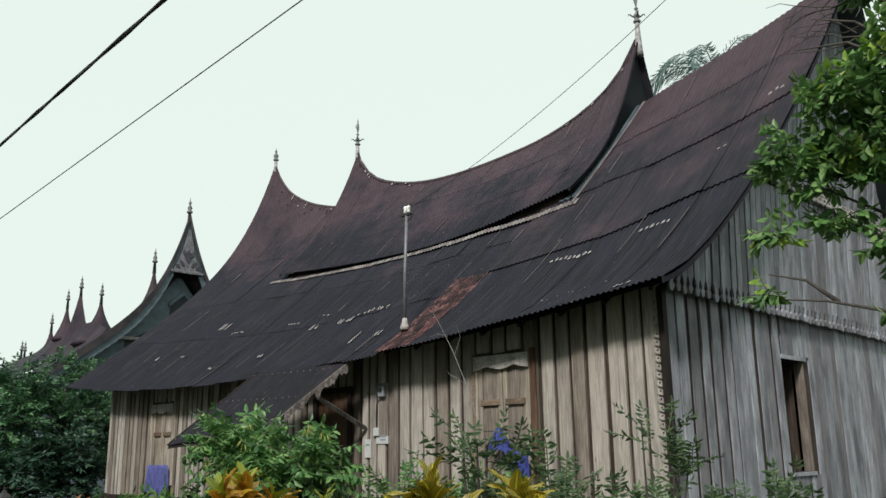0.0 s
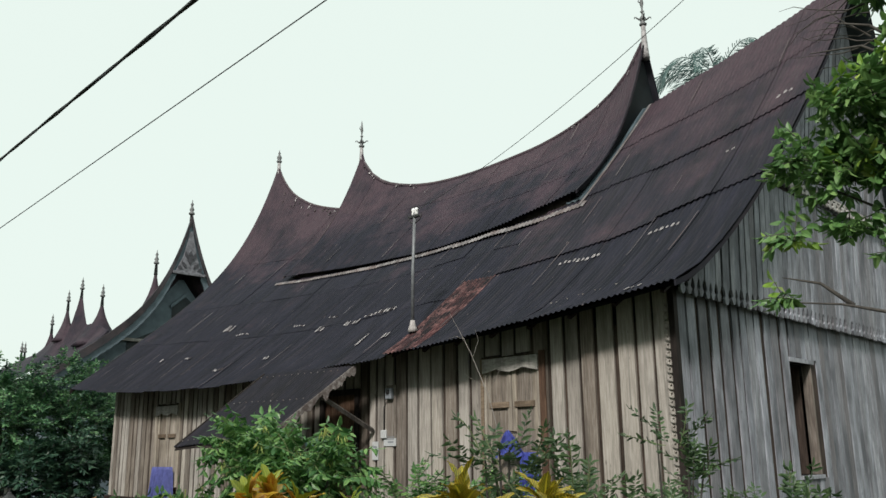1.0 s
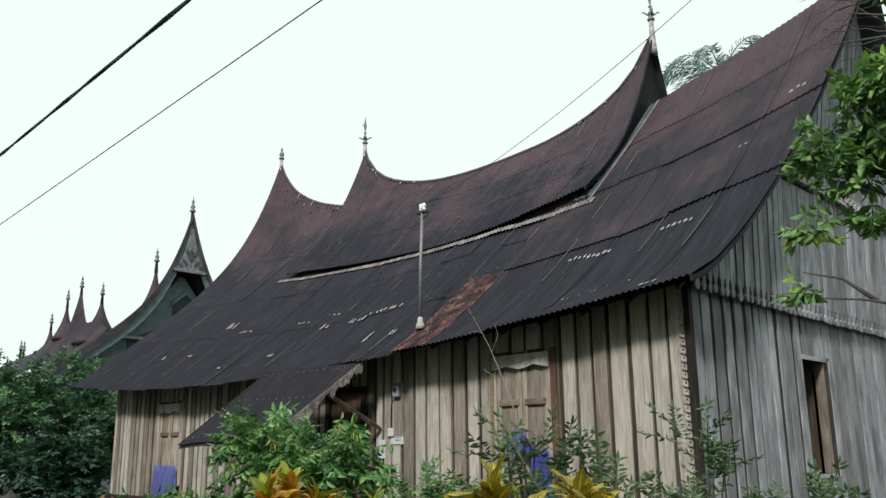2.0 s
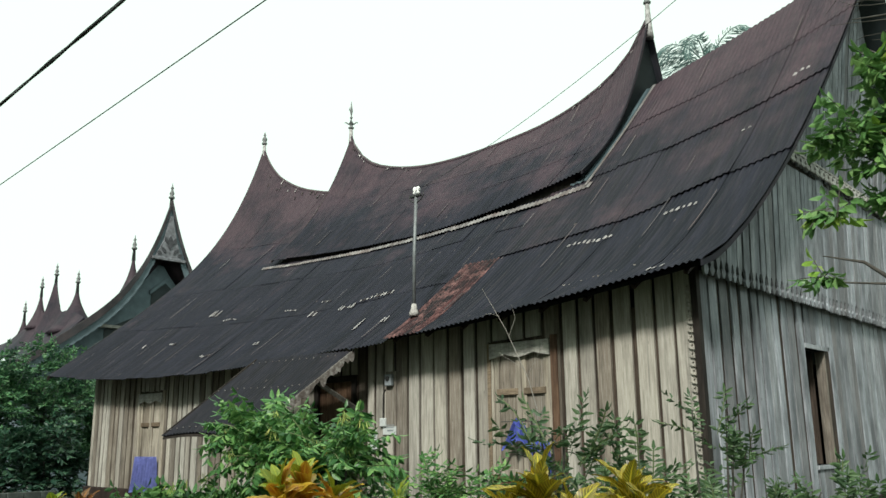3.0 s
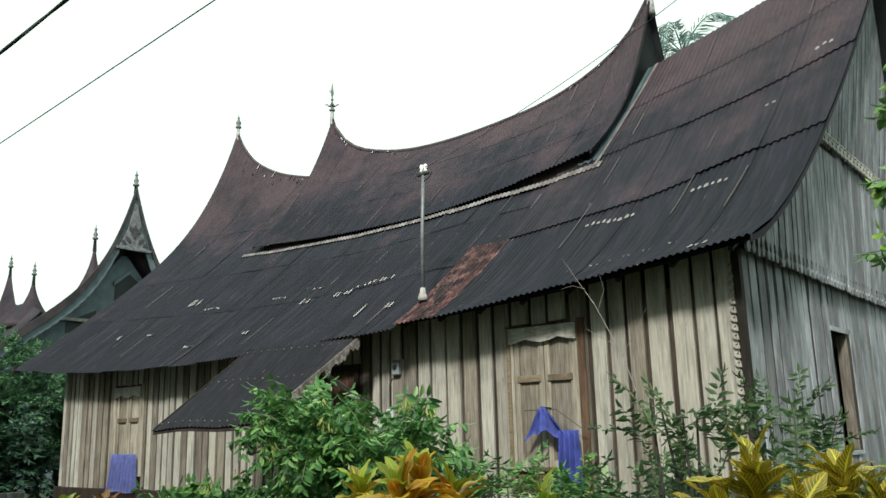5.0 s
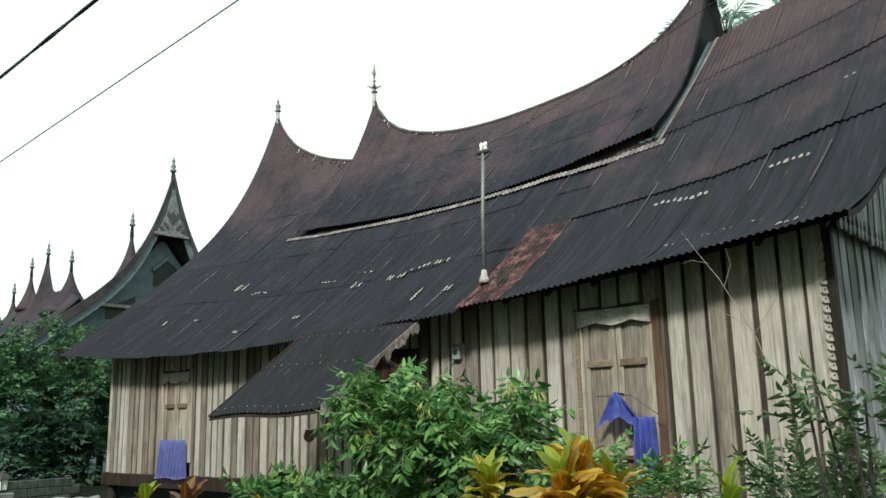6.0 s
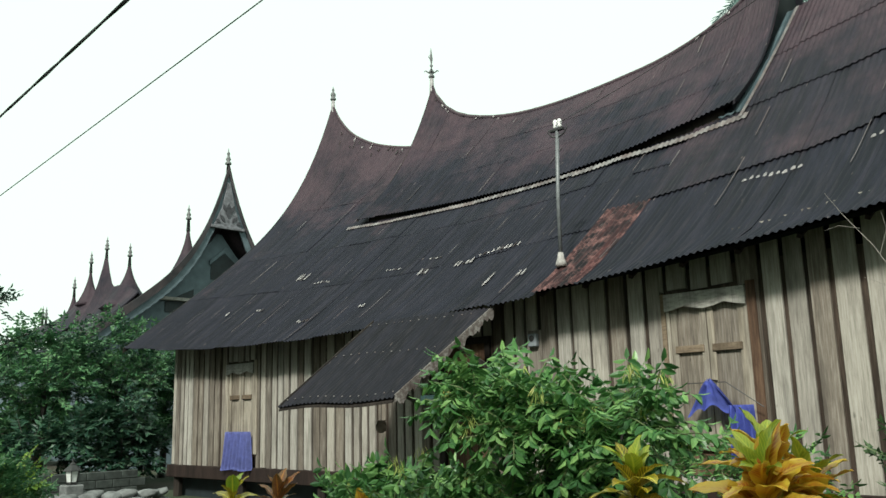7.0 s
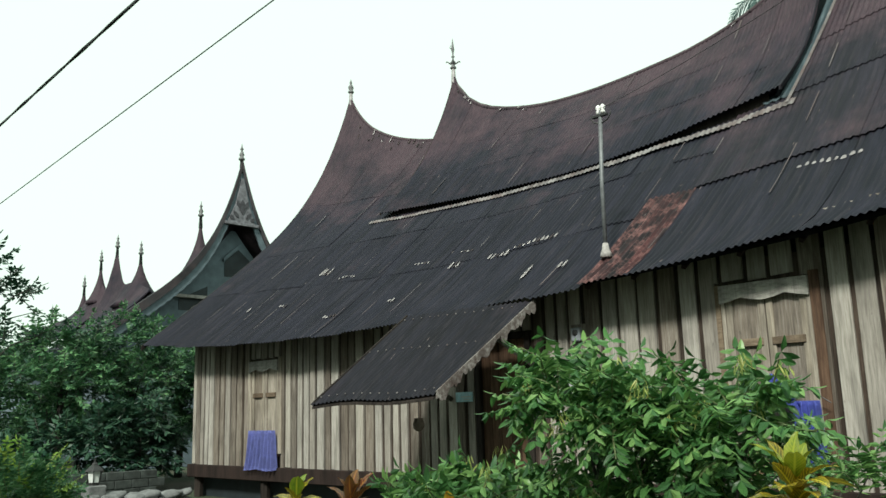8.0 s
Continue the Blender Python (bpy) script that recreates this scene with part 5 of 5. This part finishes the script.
branchy((9.6, 23.9, 0), "dark shrub with large hanging leaves at the house end", "shrub", [(0, 0, -0.1), (0.1, 0, 0.8), (0, 0, 1.6)], [[(0.1, 0, 0.8), (0.6, -0.2, 1.7)], [(0.1, 0, 0.7), (-0.6, -0.1, 1.6)]],
        [((0, 0, 1.7), (0.9, 0.6, 0.7)), ((-0.9, -0.1, 1.3), (0.8, 0.6, 0.8)), ((-0.3, -0.2, 0.7), (1.2, 0.6, 0.6)), ((-1.9, 0.3, 1.0), (0.9, 0.6, 0.8)), ((-2.8, 0.4, 0.8), (0.9, 0.6, 0.7)), ((0.6, 0.6, 1.0), (0.9, 0.8, 0.9))], "dark_leaf", 35, 380, 0.5, 6, 0.22, 0.085, 1.6, category="shrub", bark_r=0.05)
branchy((3.08, 15.0, 0), "roadside tree with small dark leaves", "tree", [(0, 0, -0.1), (0.05, 0, 1.5), (0.1, 0, 3.2)], [[(0.05, 0, 2.0), (0.6, 0, 2.6), (1.0, 0.05, 2.75)], [(0.08, 0, 2.6), (0.6, 0, 3.2), (1.0, 0, 3.4)], [(0.08, 0, 2.2), (0.5, 0, 2.9), (0.95, 0.0, 3.05)]],
        [((0.45, 0, 3.2), (0.42, 0.4, 0.35)), ((0.4, 0, 2.6), (0.45, 0.4, 0.3)), ((0.85, 0, 3.25), (0.2, 0.2, 0.14)), ((0.9, 0, 2.75), (0.16, 0.2, 0.16)), ((0.1, 0, 3.5), (0.5, 0.5, 0.4))], "dark_leaf", 36, 75, 0.34, 6, 0.085, 0.042, 0.6, bark_r=0.07)
shrub("hedge_shrub", (3.5, 14.0, 0), [((0, 0, 0.95), (0.55, 0.6, 0.45)), ((0.35, 0.3, 0.7), (0.5, 0.5, 0.4)), ((-0.5, 0, 0.8), (0.5, 0.5, 0.5))], "bright green leafy hedge shrub", "shrub", "far_leaf", 37, 300, 0.26, 7, 0.075, 0.036, 0.4, 5, young=("young_leaf", 0.14), up=0.8)
for i, (pos, hh, ww, seed) in enumerate((((4.5, 42, 0), 6.0, 3.0, 41), ((9.5, 44, 0), 5.6, 2.8, 42), ((-1.0, 45, 0), 6.2, 3.2, 43), ((13.5, 40, 0), 4.8, 2.4, 44))):
    branchy(pos, "distant leafy village tree", "tree", [(0, 0, -0.1), (0.1, 0.05, hh * 0.4), (0, 0, hh * 0.8)], [[(0.05, 0, hh * 0.4), (ww * 0.5, 0.2, hh * 0.75)], [(0.05, 0, hh * 0.35), (-ww * 0.5, -0.2, hh * 0.7)]],
            [((0, 0, hh * 0.8), (ww * 0.8, ww * 0.8, hh * 0.22)), ((-ww * 0.6, 0, hh * 0.55), (ww * 0.7, ww * 0.7, hh * 0.25)), ((ww * 0.6, 0, hh * 0.55), (ww * 0.7, ww * 0.7, hh * 0.25)), ((0, 0, hh * 0.3), (ww, ww, hh * 0.22))],
            "far_leaf", seed, 330, 0.8, 6, 0.34, 0.15, 0.5, ("dark_leaf", 0.3))

# ---- coconut palm behind the ridge ----
palm = thing("coconut_palm", (34.0, 15.6, -0.05), "tall coconut palm behind the roof", "palm tree")
bm = bmesh.new()
tube(bm, [(0.5, 0, -0.1), (0.3, 0, 6), (0.05, 0, 12), (0, 0, 18.0)], [0.22, 0.17, 0.14, 0.12], 10)
part("trunk", bm, "bark", palm, "", True)
pr_ = random.Random(51)
for i in range(13):
    a = i * 2.4
    rise = pr_.uniform(0.5, 1.5)
    d = Vector((math.cos(a), math.sin(a), rise)).normalized()
    p, out, line = Vector((0, 0, 18.0)), [], [Vector((0, 0, 18.0))]
    for k in range(60):
        d = (d + Vector((0, 0, -0.022 - 0.0009 * k))).normalized()
        p = p + d * 0.072
        line.append(p.copy())
        if k < 8:
            continue
        side = d.cross(Vector((0, 0, 1))).normalized()
        for sg in (1, -1):
            out.append((p, d * 0.7 + side * sg * 0.6 + Vector((0, 0, -0.75 + 0.5 * pr_.random())), d, 0.85 * math.sin(math.pi * (k + 4) / 68) * pr_.uniform(0.8, 1.1) + 0.12, 0.042))
    fr = leaf_mesh("frond", out, "palm_leaf", palm, 0.05)
    fr["kind"] = "part"
    bm = bmesh.new()
    tube(bm, line[::6], [0.035 - 0.003 * q for q in range(len(line[::6]))], 5)
    part("rib", bm, "palm_leaf", fr)

# ---- cloths, papers and fittings on the front wall ----


def hung_cloth(name, at, w, h, mat, label, seed, flare=0.12, folds=6):
    r = random.Random(seed)
    ob = thing(name, at, label, "cloth")
    bm = bmesh.new()
    nu, nv = 104, 12
    g = []
    ph = r.uniform(0, 6)
    for j in range(nv + 1):
        t = j / nv
        row = []
        for i in range(nu + 1):
            u = i / nu - 0.5
            d = 0.055 * (0.4 + t) * math.sin(folds * 2 * math.pi * u + ph + 0.8 * math.sin(3 * t)) + 0.008 * math.sin(23 * u + 5 * t)
            row.append(bm.verts.new((-0.03 + d - 0.02 * t, u * (w + flare * t), -h * t + 0.015 * math.sin(9 * u + ph) * t)))
        g.append(row)
    for j in range(nv):
        for i in range(nu):
            bm.faces.new((g[j][i], g[j][i + 1], g[j + 1][i + 1], g[j + 1][i]))
    bmesh.ops.solidify(bm, geom=bm.faces[:], thickness=0.004)
    part("fabric", bm, mat, ob, "", True)
    return ob


hung_cloth("hanging_cloth", (9.69, 18.68, 1.40), 0.90, 0.76, "lilac_cloth", "pleated lilac-blue cloth hung below the shuttered window", 1, 0.14, 8)
hung_cloth("hanging_cloth", (9.60, 7.86, 1.66), 0.30, 0.72, "blue_cloth", "bright blue cloth drying below the window", 3, 0.05, 4)
# blue shirt draped on a peg, gathered to a peak
shirt = thing("draped_shirt", (9.60, 8.22, 1.95), "bright blue garment hanging from a peg", "cloth")
bm = bmesh.new()
g = []
for j in range(9):
    t = j / 8
    row = []
    for i in range(25):
        u = i / 24 - 0.5
        wd = 0.05 + 0.62 * t**0.8
        drop = -0.30 * t - 0.10 * t * abs(u) * 2 + 0.03 * math.sin(17 * u + 3 * t)
        row.append(bm.verts.new((-0.03 - 0.05 * t * math.cos(9 * u) - 0.02 * math.sin(21 * u), u * wd, drop)))
    g.append(row)
for j in range(8):
    for i in range(24):
        bm.faces.new((g[j][i], g[j][i + 1], g[j + 1][i + 1], g[j + 1][i]))
bmesh.ops.solidify(bm, geom=bm.faces[:], thickness=0.005)
part("fabric", bm, "blue_cloth", shirt, "", True)
bm = bmesh.new()
tube(bm, [(0.2, 0, 0.0), (-0.04, 0, 0.01)], 0.012, 6)
part("peg", bm, "dark_boards_and_shade", shirt)
bm = bmesh.new()
tube(bm, [(0.02, -0.62, -0.32), (-0.02, -0.2, -0.02), (-0.02, 0.3, -0.02)], 0.006, 5)
part("line", bm, "cable_black", shirt)


def wall_plate(name, y0, y1, z0, z1, mat, label, bars, x=WALL_X - 0.045, depth=0.012):
    ob = thing(name, (x, (y0 + y1) / 2, (z0 + z1) / 2), label, "sign")
    hw, hh = (y1 - y0) / 2, (z1 - z0) / 2
    bm = bmesh.new()
    box(bm, -depth, 0, -hw, hw, -hh, hh, 0.002)
    part("sheet", bm, mat, ob)
    for p0, p1, q0, q1, m in bars:
        bm = bmesh.new()
        box(bm, -depth - 0.003, -depth - 0.0005, hw * p0, hw * p1, hh * q0, hh * q1)
        part("bar", bm, m, ob)
    return ob


wall_plate("paper_notice", 10.83, 11.14, 1.78, 1.98, "paper_white", "white printed paper notice pinned to the boards", [(-0.75, 0.6, 0.45, 0.62, "bar_grey"), (-0.75, 0.75, 0.1, 0.25, "bar_grey"), (-0.6, 0.3, -0.45, -0.2, "bar_grey")])
wall_plate("paper_notice", 11.28, 11.44, 1.55, 1.86, "paper_white", "white paper sheet pinned to the boards", [(-0.6, 0.6, 0.3, 0.5, "bar_grey")])
wall_plate("blue_plate", 13.00, 13.36, 1.80, 1.95, "sign_blue", "pale blue plate fixed to the boards under the porch", [(-0.85, 0.3, -0.1, 0.15, "paper_white"), (-0.85, 0.1, -0.6, -0.4, "paper_white")])
meter = thing("electric_meter", (WALL_X - 0.03, 10.95, 2.66), "old grey electricity meter on a wooden backboard", "meter")
bm = bmesh.new()
box(bm, -0.03, 0.0, -0.12, 0.12, -0.75, 0.14, 0.004)
part("backboard", bm, "brown_grey_boards", meter)
bm = bmesh.new()
box(bm, -0.11, -0.03, -0.075, 0.075, -0.10, 0.09, 0.012)
part("case", bm, "bar_grey", meter)
bm = bmesh.new()
lathe(bm, (0, 0, 0), [(0.045, 0), (0.040, 0.015), (0.01, 0.022)], 12)
bmesh.ops.rotate(bm, verts=bm.verts, matrix=Matrix.Rotation(-math.pi / 2, 3, "Y"))
bmesh.ops.translate(bm, verts=bm.verts, vec=(-0.11, 0, 0.02))
part("dial_glass", bm, "lamp_black", meter)
switch = thing("junction_box", (WALL_X - 0.03, 11.12, 1.98), "small pale junction box on the boards", "box")
bm = bmesh.new()
box(bm, -0.06, 0.0, -0.07, 0.07, -0.07, 0.07, 0.008)
part("case", bm, "paper_white", switch)
bm = bmesh.new()
tube(bm, [(-0.015, 0.03, 0.05), (-0.015, 0.03, 0.45), (-0.02, -0.1, 0.62)], 0.008, 5)
part("lead", bm, "cable_black", switch)
bell = thing("hanging_pot", (8.35, 12.75, 1.40), "small brown clay pot hanging below the porch roof", "pot")
bm = bmesh.new()
lathe(bm, (0, 0, 0), [(0.03, 0), (0.075, 0.04), (0.085, 0.10), (0.06, 0.16), (0.07, 0.18)], 12)
part("bowl", bm, "pot_clay", bell, "", True)
bm = bmesh.new()
tube(bm, [(0, 0, 0.18), (0, 0, 0.95)], 0.005, 5)
part("cord", bm, "cable_black", bell)

# ---- garden lantern and stones ----
lan = thing("garden_lantern", (6.5, 19.0, 0), "black garden lantern with white panes on a stone pillar", "lantern")
bm = bmesh.new()
box(bm, -0.16, 0.16, -0.16, 0.16, -0.1, 0.58, 0.02)
part("pillar", bm, "stone", lan)
bm = bmesh.new()
lathe(bm, (0, 0, 0.58), [(0.10, 0), (0.10, 0.03), (0.05, 0.05)], 6)
part("base", bm, "lamp_black", lan)
bm = bmesh.new()
lathe(bm, (0, 0, 0.63), [(0.095, 0), (0.125, 0.19)], 6)
part("pane", bm, "lamp_glass", lan, "frosted white panes")
for k in range(6):
    bm = bmesh.new()
    c, s = math.cos(k * math.pi / 3), math.sin(k * math.pi / 3)
    tube(bm, [(0.098 * c, 0.098 * s, 0.625), (0.128 * c, 0.128 * s, 0.825)], 0.009, 4)
    part("bar", bm, "lamp_black", lan)
bm = bmesh.new()
lathe(bm, (0, 0, 0.82), [(0.17, 0), (0.16, 0.02), (0.06, 0.10), (0.05, 0.13), (0.02, 0.15), (0.01, 0.22)], 6)
part("cap", bm, "lamp_black", lan)

yard_wall = thing("garden_wall", (7.3, 22.9, 0), "low dark mossy block wall behind the garden lantern", "wall")
br = random.Random(91)
block = None
for course in range(3):
    for i in range(12):
        if block is None:
            bm = bmesh.new()
            box(bm, -0.195, 0.195, -0.075, 0.075, -0.09, 0.09, 0.012)
            block = part("block", bm, "mossy_stone", yard_wall)
            o = block
        else:
            o = new("block", block.data)
            o.parent = yard_wall
        o.matrix_basis = Matrix.Translation((-2.3 + 0.40 * (i + 0.5 * (course % 2)), br.uniform(-0.008, 0.008), 0.09 + 0.188 * course)) @ Euler((0, 0, br.uniform(-0.02, 0.02))).to_matrix().to_4x4()

rk = thing("stone_edging", (6.4, 18.7, 0), "heap of pale rounded stones edging the yard", "stones")
sr = random.Random(61)
stone_meshes = []
for q in range(5):
    bm = bmesh.new()
    bmesh.ops.create_icosphere(bm, subdivisions=2, radius=1.0)
    for v in bm.verts:
        v.co *= 1 + 0.28 * noise.noise(v.co * 1.3 + Vector((q * 7.1, 0, 0)))
        v.co.z = max(-0.6, min(0.75, v.co.z))
    me = bpy.data.meshes.new("stone")
    bm.to_mesh(me)
    bm.free()
    me.polygons.foreach_set("use_smooth", [True] * len(me.polygons))
    me.materials.append(MATS["stone"])
    stone_meshes.append(me)
for q in range(70):
    o = new("stone", sr.choice(stone_meshes))
    o.parent = rk
    lvl = q % 3
    k = sr.uniform(0.12, 0.24)
    o.matrix_basis = Matrix.Translation((sr.uniform(-1.6, 1.7), sr.uniform(-0.35, 0.25) + 0.1 * lvl, 0.06 + 0.14 * lvl)) @ Euler((sr.uniform(-0.3, 0.3), sr.uniform(-0.3, 0.3), sr.uniform(0, 6))).to_matrix().to_4x4() @ Matrix.Diagonal((k * 1.3, k, k * 0.62, 1))

# ---- neighbouring houses ----


def spire(bm, x, y, z0, z1, r0):
    n = 12
    lathe(bm, (x, y, z0), [(r0 * (1 - t) ** 2.2 + 0.05 * (1 - t) + 0.03, (z1 - z0) * t) for t in (i / n for i in range(n + 1))], 12)


def village_house(name, label, xr, half, ze, zb, vs, zs, roof_mat, wall_mat, gable, spires, finials, lean=0.0):
    hs = thing(name, (xr, (vs[0] + vs[-1]) / 2, 0), label, "house")
    ridge = curve(vs, zs)

    def put(o, par=hs):
        o.parent = par
        o.matrix_parent_inverse = par.matrix_world.inverted()
        return o

    def shape(s, v):
        return Vector((xr + lean * (v - vs[0]) - half * (1 - s), v, ze + (zb - ze) * s**1.08 + (ridge(v) - zb) * s**6))
    v0, v1 = vs[0], vs[-1]
    rf = put(surface("roof", shape, 0, 1, v0, v1, 18, 48, 0, 0.08, roof_mat, None, "rusty swept iron roof"))
    put(surface("back_slope", lambda s, v: Vector((2 * (xr + lean * (v - vs[0])) - shape(s, v).x, v, shape(s, v).z)), 0, 1, v0, v1, 18, 48, 0, 0.08, roof_mat, None), rf)
    bpy.context.view_layer.update()
    for x_, y_, z0, z1, r0 in spires:
        bm = bmesh.new()
        spire(bm, x_, y_, z0, z1, r0)
        put(part("spire", bm, roof_mat, None, "", True), rf)
    for x_, y_, z_ in finials:
        bm = bmesh.new()
        k = 1.25
        lathe(bm, (x_, y_, z_ - 0.5), [(0.09, 0), (0.06, 0.5), (0.05 * k, 0.5), (0.10 * k, 0.54), (0.10 * k, 0.6), (0.05 * k, 0.66), (0.085 * k, 0.74), (0.05 * k, 0.84), (0.03 * k, 0.92), (0.06 * k, 0.97), (0.02 * k, 1.06), (0.01, 1.2)], 10)
        put(part("finial", bm, "finial_metal", None, "grey turned finial", True), rf)
    # walls
    bm = bmesh.new()
    box(bm, xr - half + 0.9 + 4 * lean, xr + half - 0.9, v0 + 1.0, v1 - 1.0, 0.0, ze + 0.5)
    wl_ = put(part("wall", bm, wall_mat, None, "faded blue-green boarded wall"))
    if gable:
        yg = v0 + 0.55
        bm = bmesh.new()
        prof = [(shape(i / 24, yg).x, shape(i / 24, yg).z - 0.12) for i in range(3, 24)]
        prof = prof + [(2 * xr - px, pz) for px, pz in reversed(prof)]
        extrude_outline(bm, prof + [(xr + half - 0.9, ze - 0.3), (xr - half + 0.9, ze - 0.3)], "y", yg, yg + 0.1)
        gw = put(part("gable", bm, wall_mat, None, "faded blue-green gable boarding"))
        bpy.context.view_layer.update()
        # deep barge boards on both edges
        for sg in (1, -1):
            bm = bmesh.new()
            up_, dn_ = [], []
            for i in range(49):
                p = shape(i / 48, v0)
                t = i / 48
                up_.append((xr + sg * (xr - p.x), p.z + 0.02))
                dn_.append((xr + sg * (xr - p.x), p.z - 0.55 - 0.4 * t**3 - 0.05 * (i % 2)))
            extrude_outline(bm, up_ + dn_[::-1], "y", v0 - 0.03, v0 + 0.03)
            put(part("barge_board", bm, "teal_wall", None, "scalloped blue-green barge board"), gw)
            bm = bmesh.new()
            extrude_outline(bm, [(px, pz + 0.05) for px, pz in up_] + [(px, pz - 0.30) for px, pz in reversed(up_)], "y", v0 - 0.09, v0 - 0.035)
            put(part("verge_edge", bm, "worn_iron_dark", None, "rusty folded roof edge"), gw)
        # carved triangle in the peak
        bm = bmesh.new()
        extrude_outline(bm, [(xr - 0.62, 9.02), (xr + 0.58, 9.02), (xr + 0.30, 9.75), (xr + 0.05, 10.8), (xr - 0.05, 10.8), (xr - 0.28, 9.75)], "y", v0 - 0.10, v0 - 0.04)
        tri = put(part("carved_panel", bm, "carved_grey", None, "carved triangular panel"), gw)
        # carved leaf motif: a tall almond with curling side leaves
        motif = [(0.0, 9.35, 0.13, 0.62, 0.0)] + [(sg * dx, zz, 0.07, ln, sg * tl) for sg in (1, -1) for dx, zz, ln, tl in ((0.16, 9.20, 0.34, 0.7), (0.34, 9.14, 0.26, 1.1), (0.14, 9.62, 0.30, 0.35))]
        for dx, zz, wd, ln, tl in motif:
            bm = bmesh.new()
            rim = [(wd * math.sin(math.pi * q / 10) * sd, ln * q / 10) for sd, qs in ((1, range(0, 11)), (-1, range(9, 0, -1))) for q in qs]
            extrude_outline(bm, [(xr + dx + u * math.cos(tl) + w_ * math.sin(tl), zz - u * math.sin(tl) + w_ * math.cos(tl)) for u, w_ in rim], "y", v0 - 0.125, v0 - 0.101)
            put(part("carved_leaf", bm, "carved_dark", None), gw)
        bm = bmesh.new()
        box(bm, xr - 0.75, xr + 0.72, v0 - 0.14, v0 - 0.02, 8.92, 9.03, 0.01)
        put(part("cornice", bm, "carved_grey", None), gw)
        # attic openings below scalloped trim, their inner shade painted as flat near-black panels
        for a_, b_, c_, d_, e_ in ((-0.35, 0.75, 7.0, 7.7, 8.15), (-2.2, -1.05, 5.6, 6.0, 6.55)):
            bm = bmesh.new()
            extrude_outline(bm, [(xr + a_, c_), (xr + b_, c_), (xr + b_, e_ if a_ < -1 else d_), ((xr + (a_ + b_) / 2) if a_ > -1 else xr + b_ - 0.02, e_), (xr + a_, d_)], "y", yg - 0.02, yg - 0.004)
            put(part("opening", bm, "painted_shade", None, "flat dark panel painted as a shaded attic opening"), gw)
        bm = bmesh.new()
        n = 22
        up_ = [(xr - 0.45 + 0.65 * i / n, 7.72 + 0.55 * i / n) for i in range(n + 1)]
        extrude_outline(bm, up_ + [(px, pz - 0.14 - 0.05 * (i % 2)) for i, (px, pz) in reversed(list(enumerate(up_)))], "y", yg - 0.12, yg - 0.05)
        put(part("scalloped_trim", bm, "teal_wall", None), gw)
        bm = bmesh.new()
        box(bm, xr - 2.6, xr - 0.9, yg - 0.16, yg - 0.02, 6.05, 6.17, 0.01)
        put(part("ledge", bm, "grey_trim", None), gw)
    return hs


village_house("village_house", "faded blue-green village house with a swept rusty roof", 17.15, 5.9, 4.3, 8.6,
              (31.7, 31.85, 32.1, 32.6, 33.4, 35.6, 36.8), (11.5, 10.5, 9.6, 9.05, 8.8, 8.45, 8.35),
              "roof_iron", "teal_wall", True, [(18.06, 36.4, 7.7, 10.35, 0.78)], [(17.15, 31.72, 11.55), (18.06, 36.4, 10.3)], 0.25)
village_house("village_house", "village house with two slender roof spires behind trees", 17.8, 3.4, 4.9, 7.4,
              (40.4, 41.5, 43.0, 43.9, 44.5, 44.85, 45.05), (7.6, 7.95, 8.25, 8.4, 9.1, 9.85, 10.36),
              "roof_iron", "teal_wall", False, [(18.22, 42.3, 7.0, 9.65, 1.25)], [(18.22, 42.3, 9.55), (18.25, 45.0, 10.32)], 0.10)
village_house("village_house", "far village house with slender roof spires", 19.3, 4.2, 5.0, 7.6,
              (48.2, 49.0, 49.4, 50.2, 51.4, 53.0, 56.0), (8.2, 9.0, 9.2, 8.7, 8.3, 7.8, 7.5),
              "roof_iron", "teal_wall", False, [(19.3, 49.35, 8.0, 10.4, 0.65), (19.3, 51.45, 7.2, 9.3, 0.6)], [(19.3, 49.35, 10.35), (19.3, 51.45, 9.2), (19.3, 55.4, 7.9), (19.3, 55.95, 8.0)])

# ---- tall leaf belts out of view round the walk, added to block low sky light ----
hr = random.Random(71)
belt = tagged(thing("unseen_light_block", (-14, 8, 0), "unseen belts of leaves added to block low sky light", "trees"), kind="structure")
rows_ = []
for _ in range(13000):
    q = hr.random()
    rows_.append(((hr.uniform(1.5, 6.5), hr.uniform(-45, 45), 13.5 * q ** 0.85 + hr.uniform(-0.3, 0.6) * math.sin(hr.uniform(0, 6))), rvec(hr), rvec(hr), hr.uniform(0.6, 1.0), hr.uniform(0.35, 0.55)))
for _ in range(5000):
    rows_.append(((hr.uniform(0, 46), hr.uniform(-32, -27), 10.0 * hr.random() ** 0.85), rvec(hr), rvec(hr), hr.uniform(0.6, 1.0), hr.uniform(0.35, 0.55)))
for _ in range(4000):
    rows_.append(((hr.uniform(2, 19), hr.uniform(36, 40), 11.0 * hr.random() ** 0.85), rvec(hr), rvec(hr), hr.uniform(0.6, 1.0), hr.uniform(0.35, 0.55)))
leaf_mesh("foliage", rows_, "dark_leaf", belt)
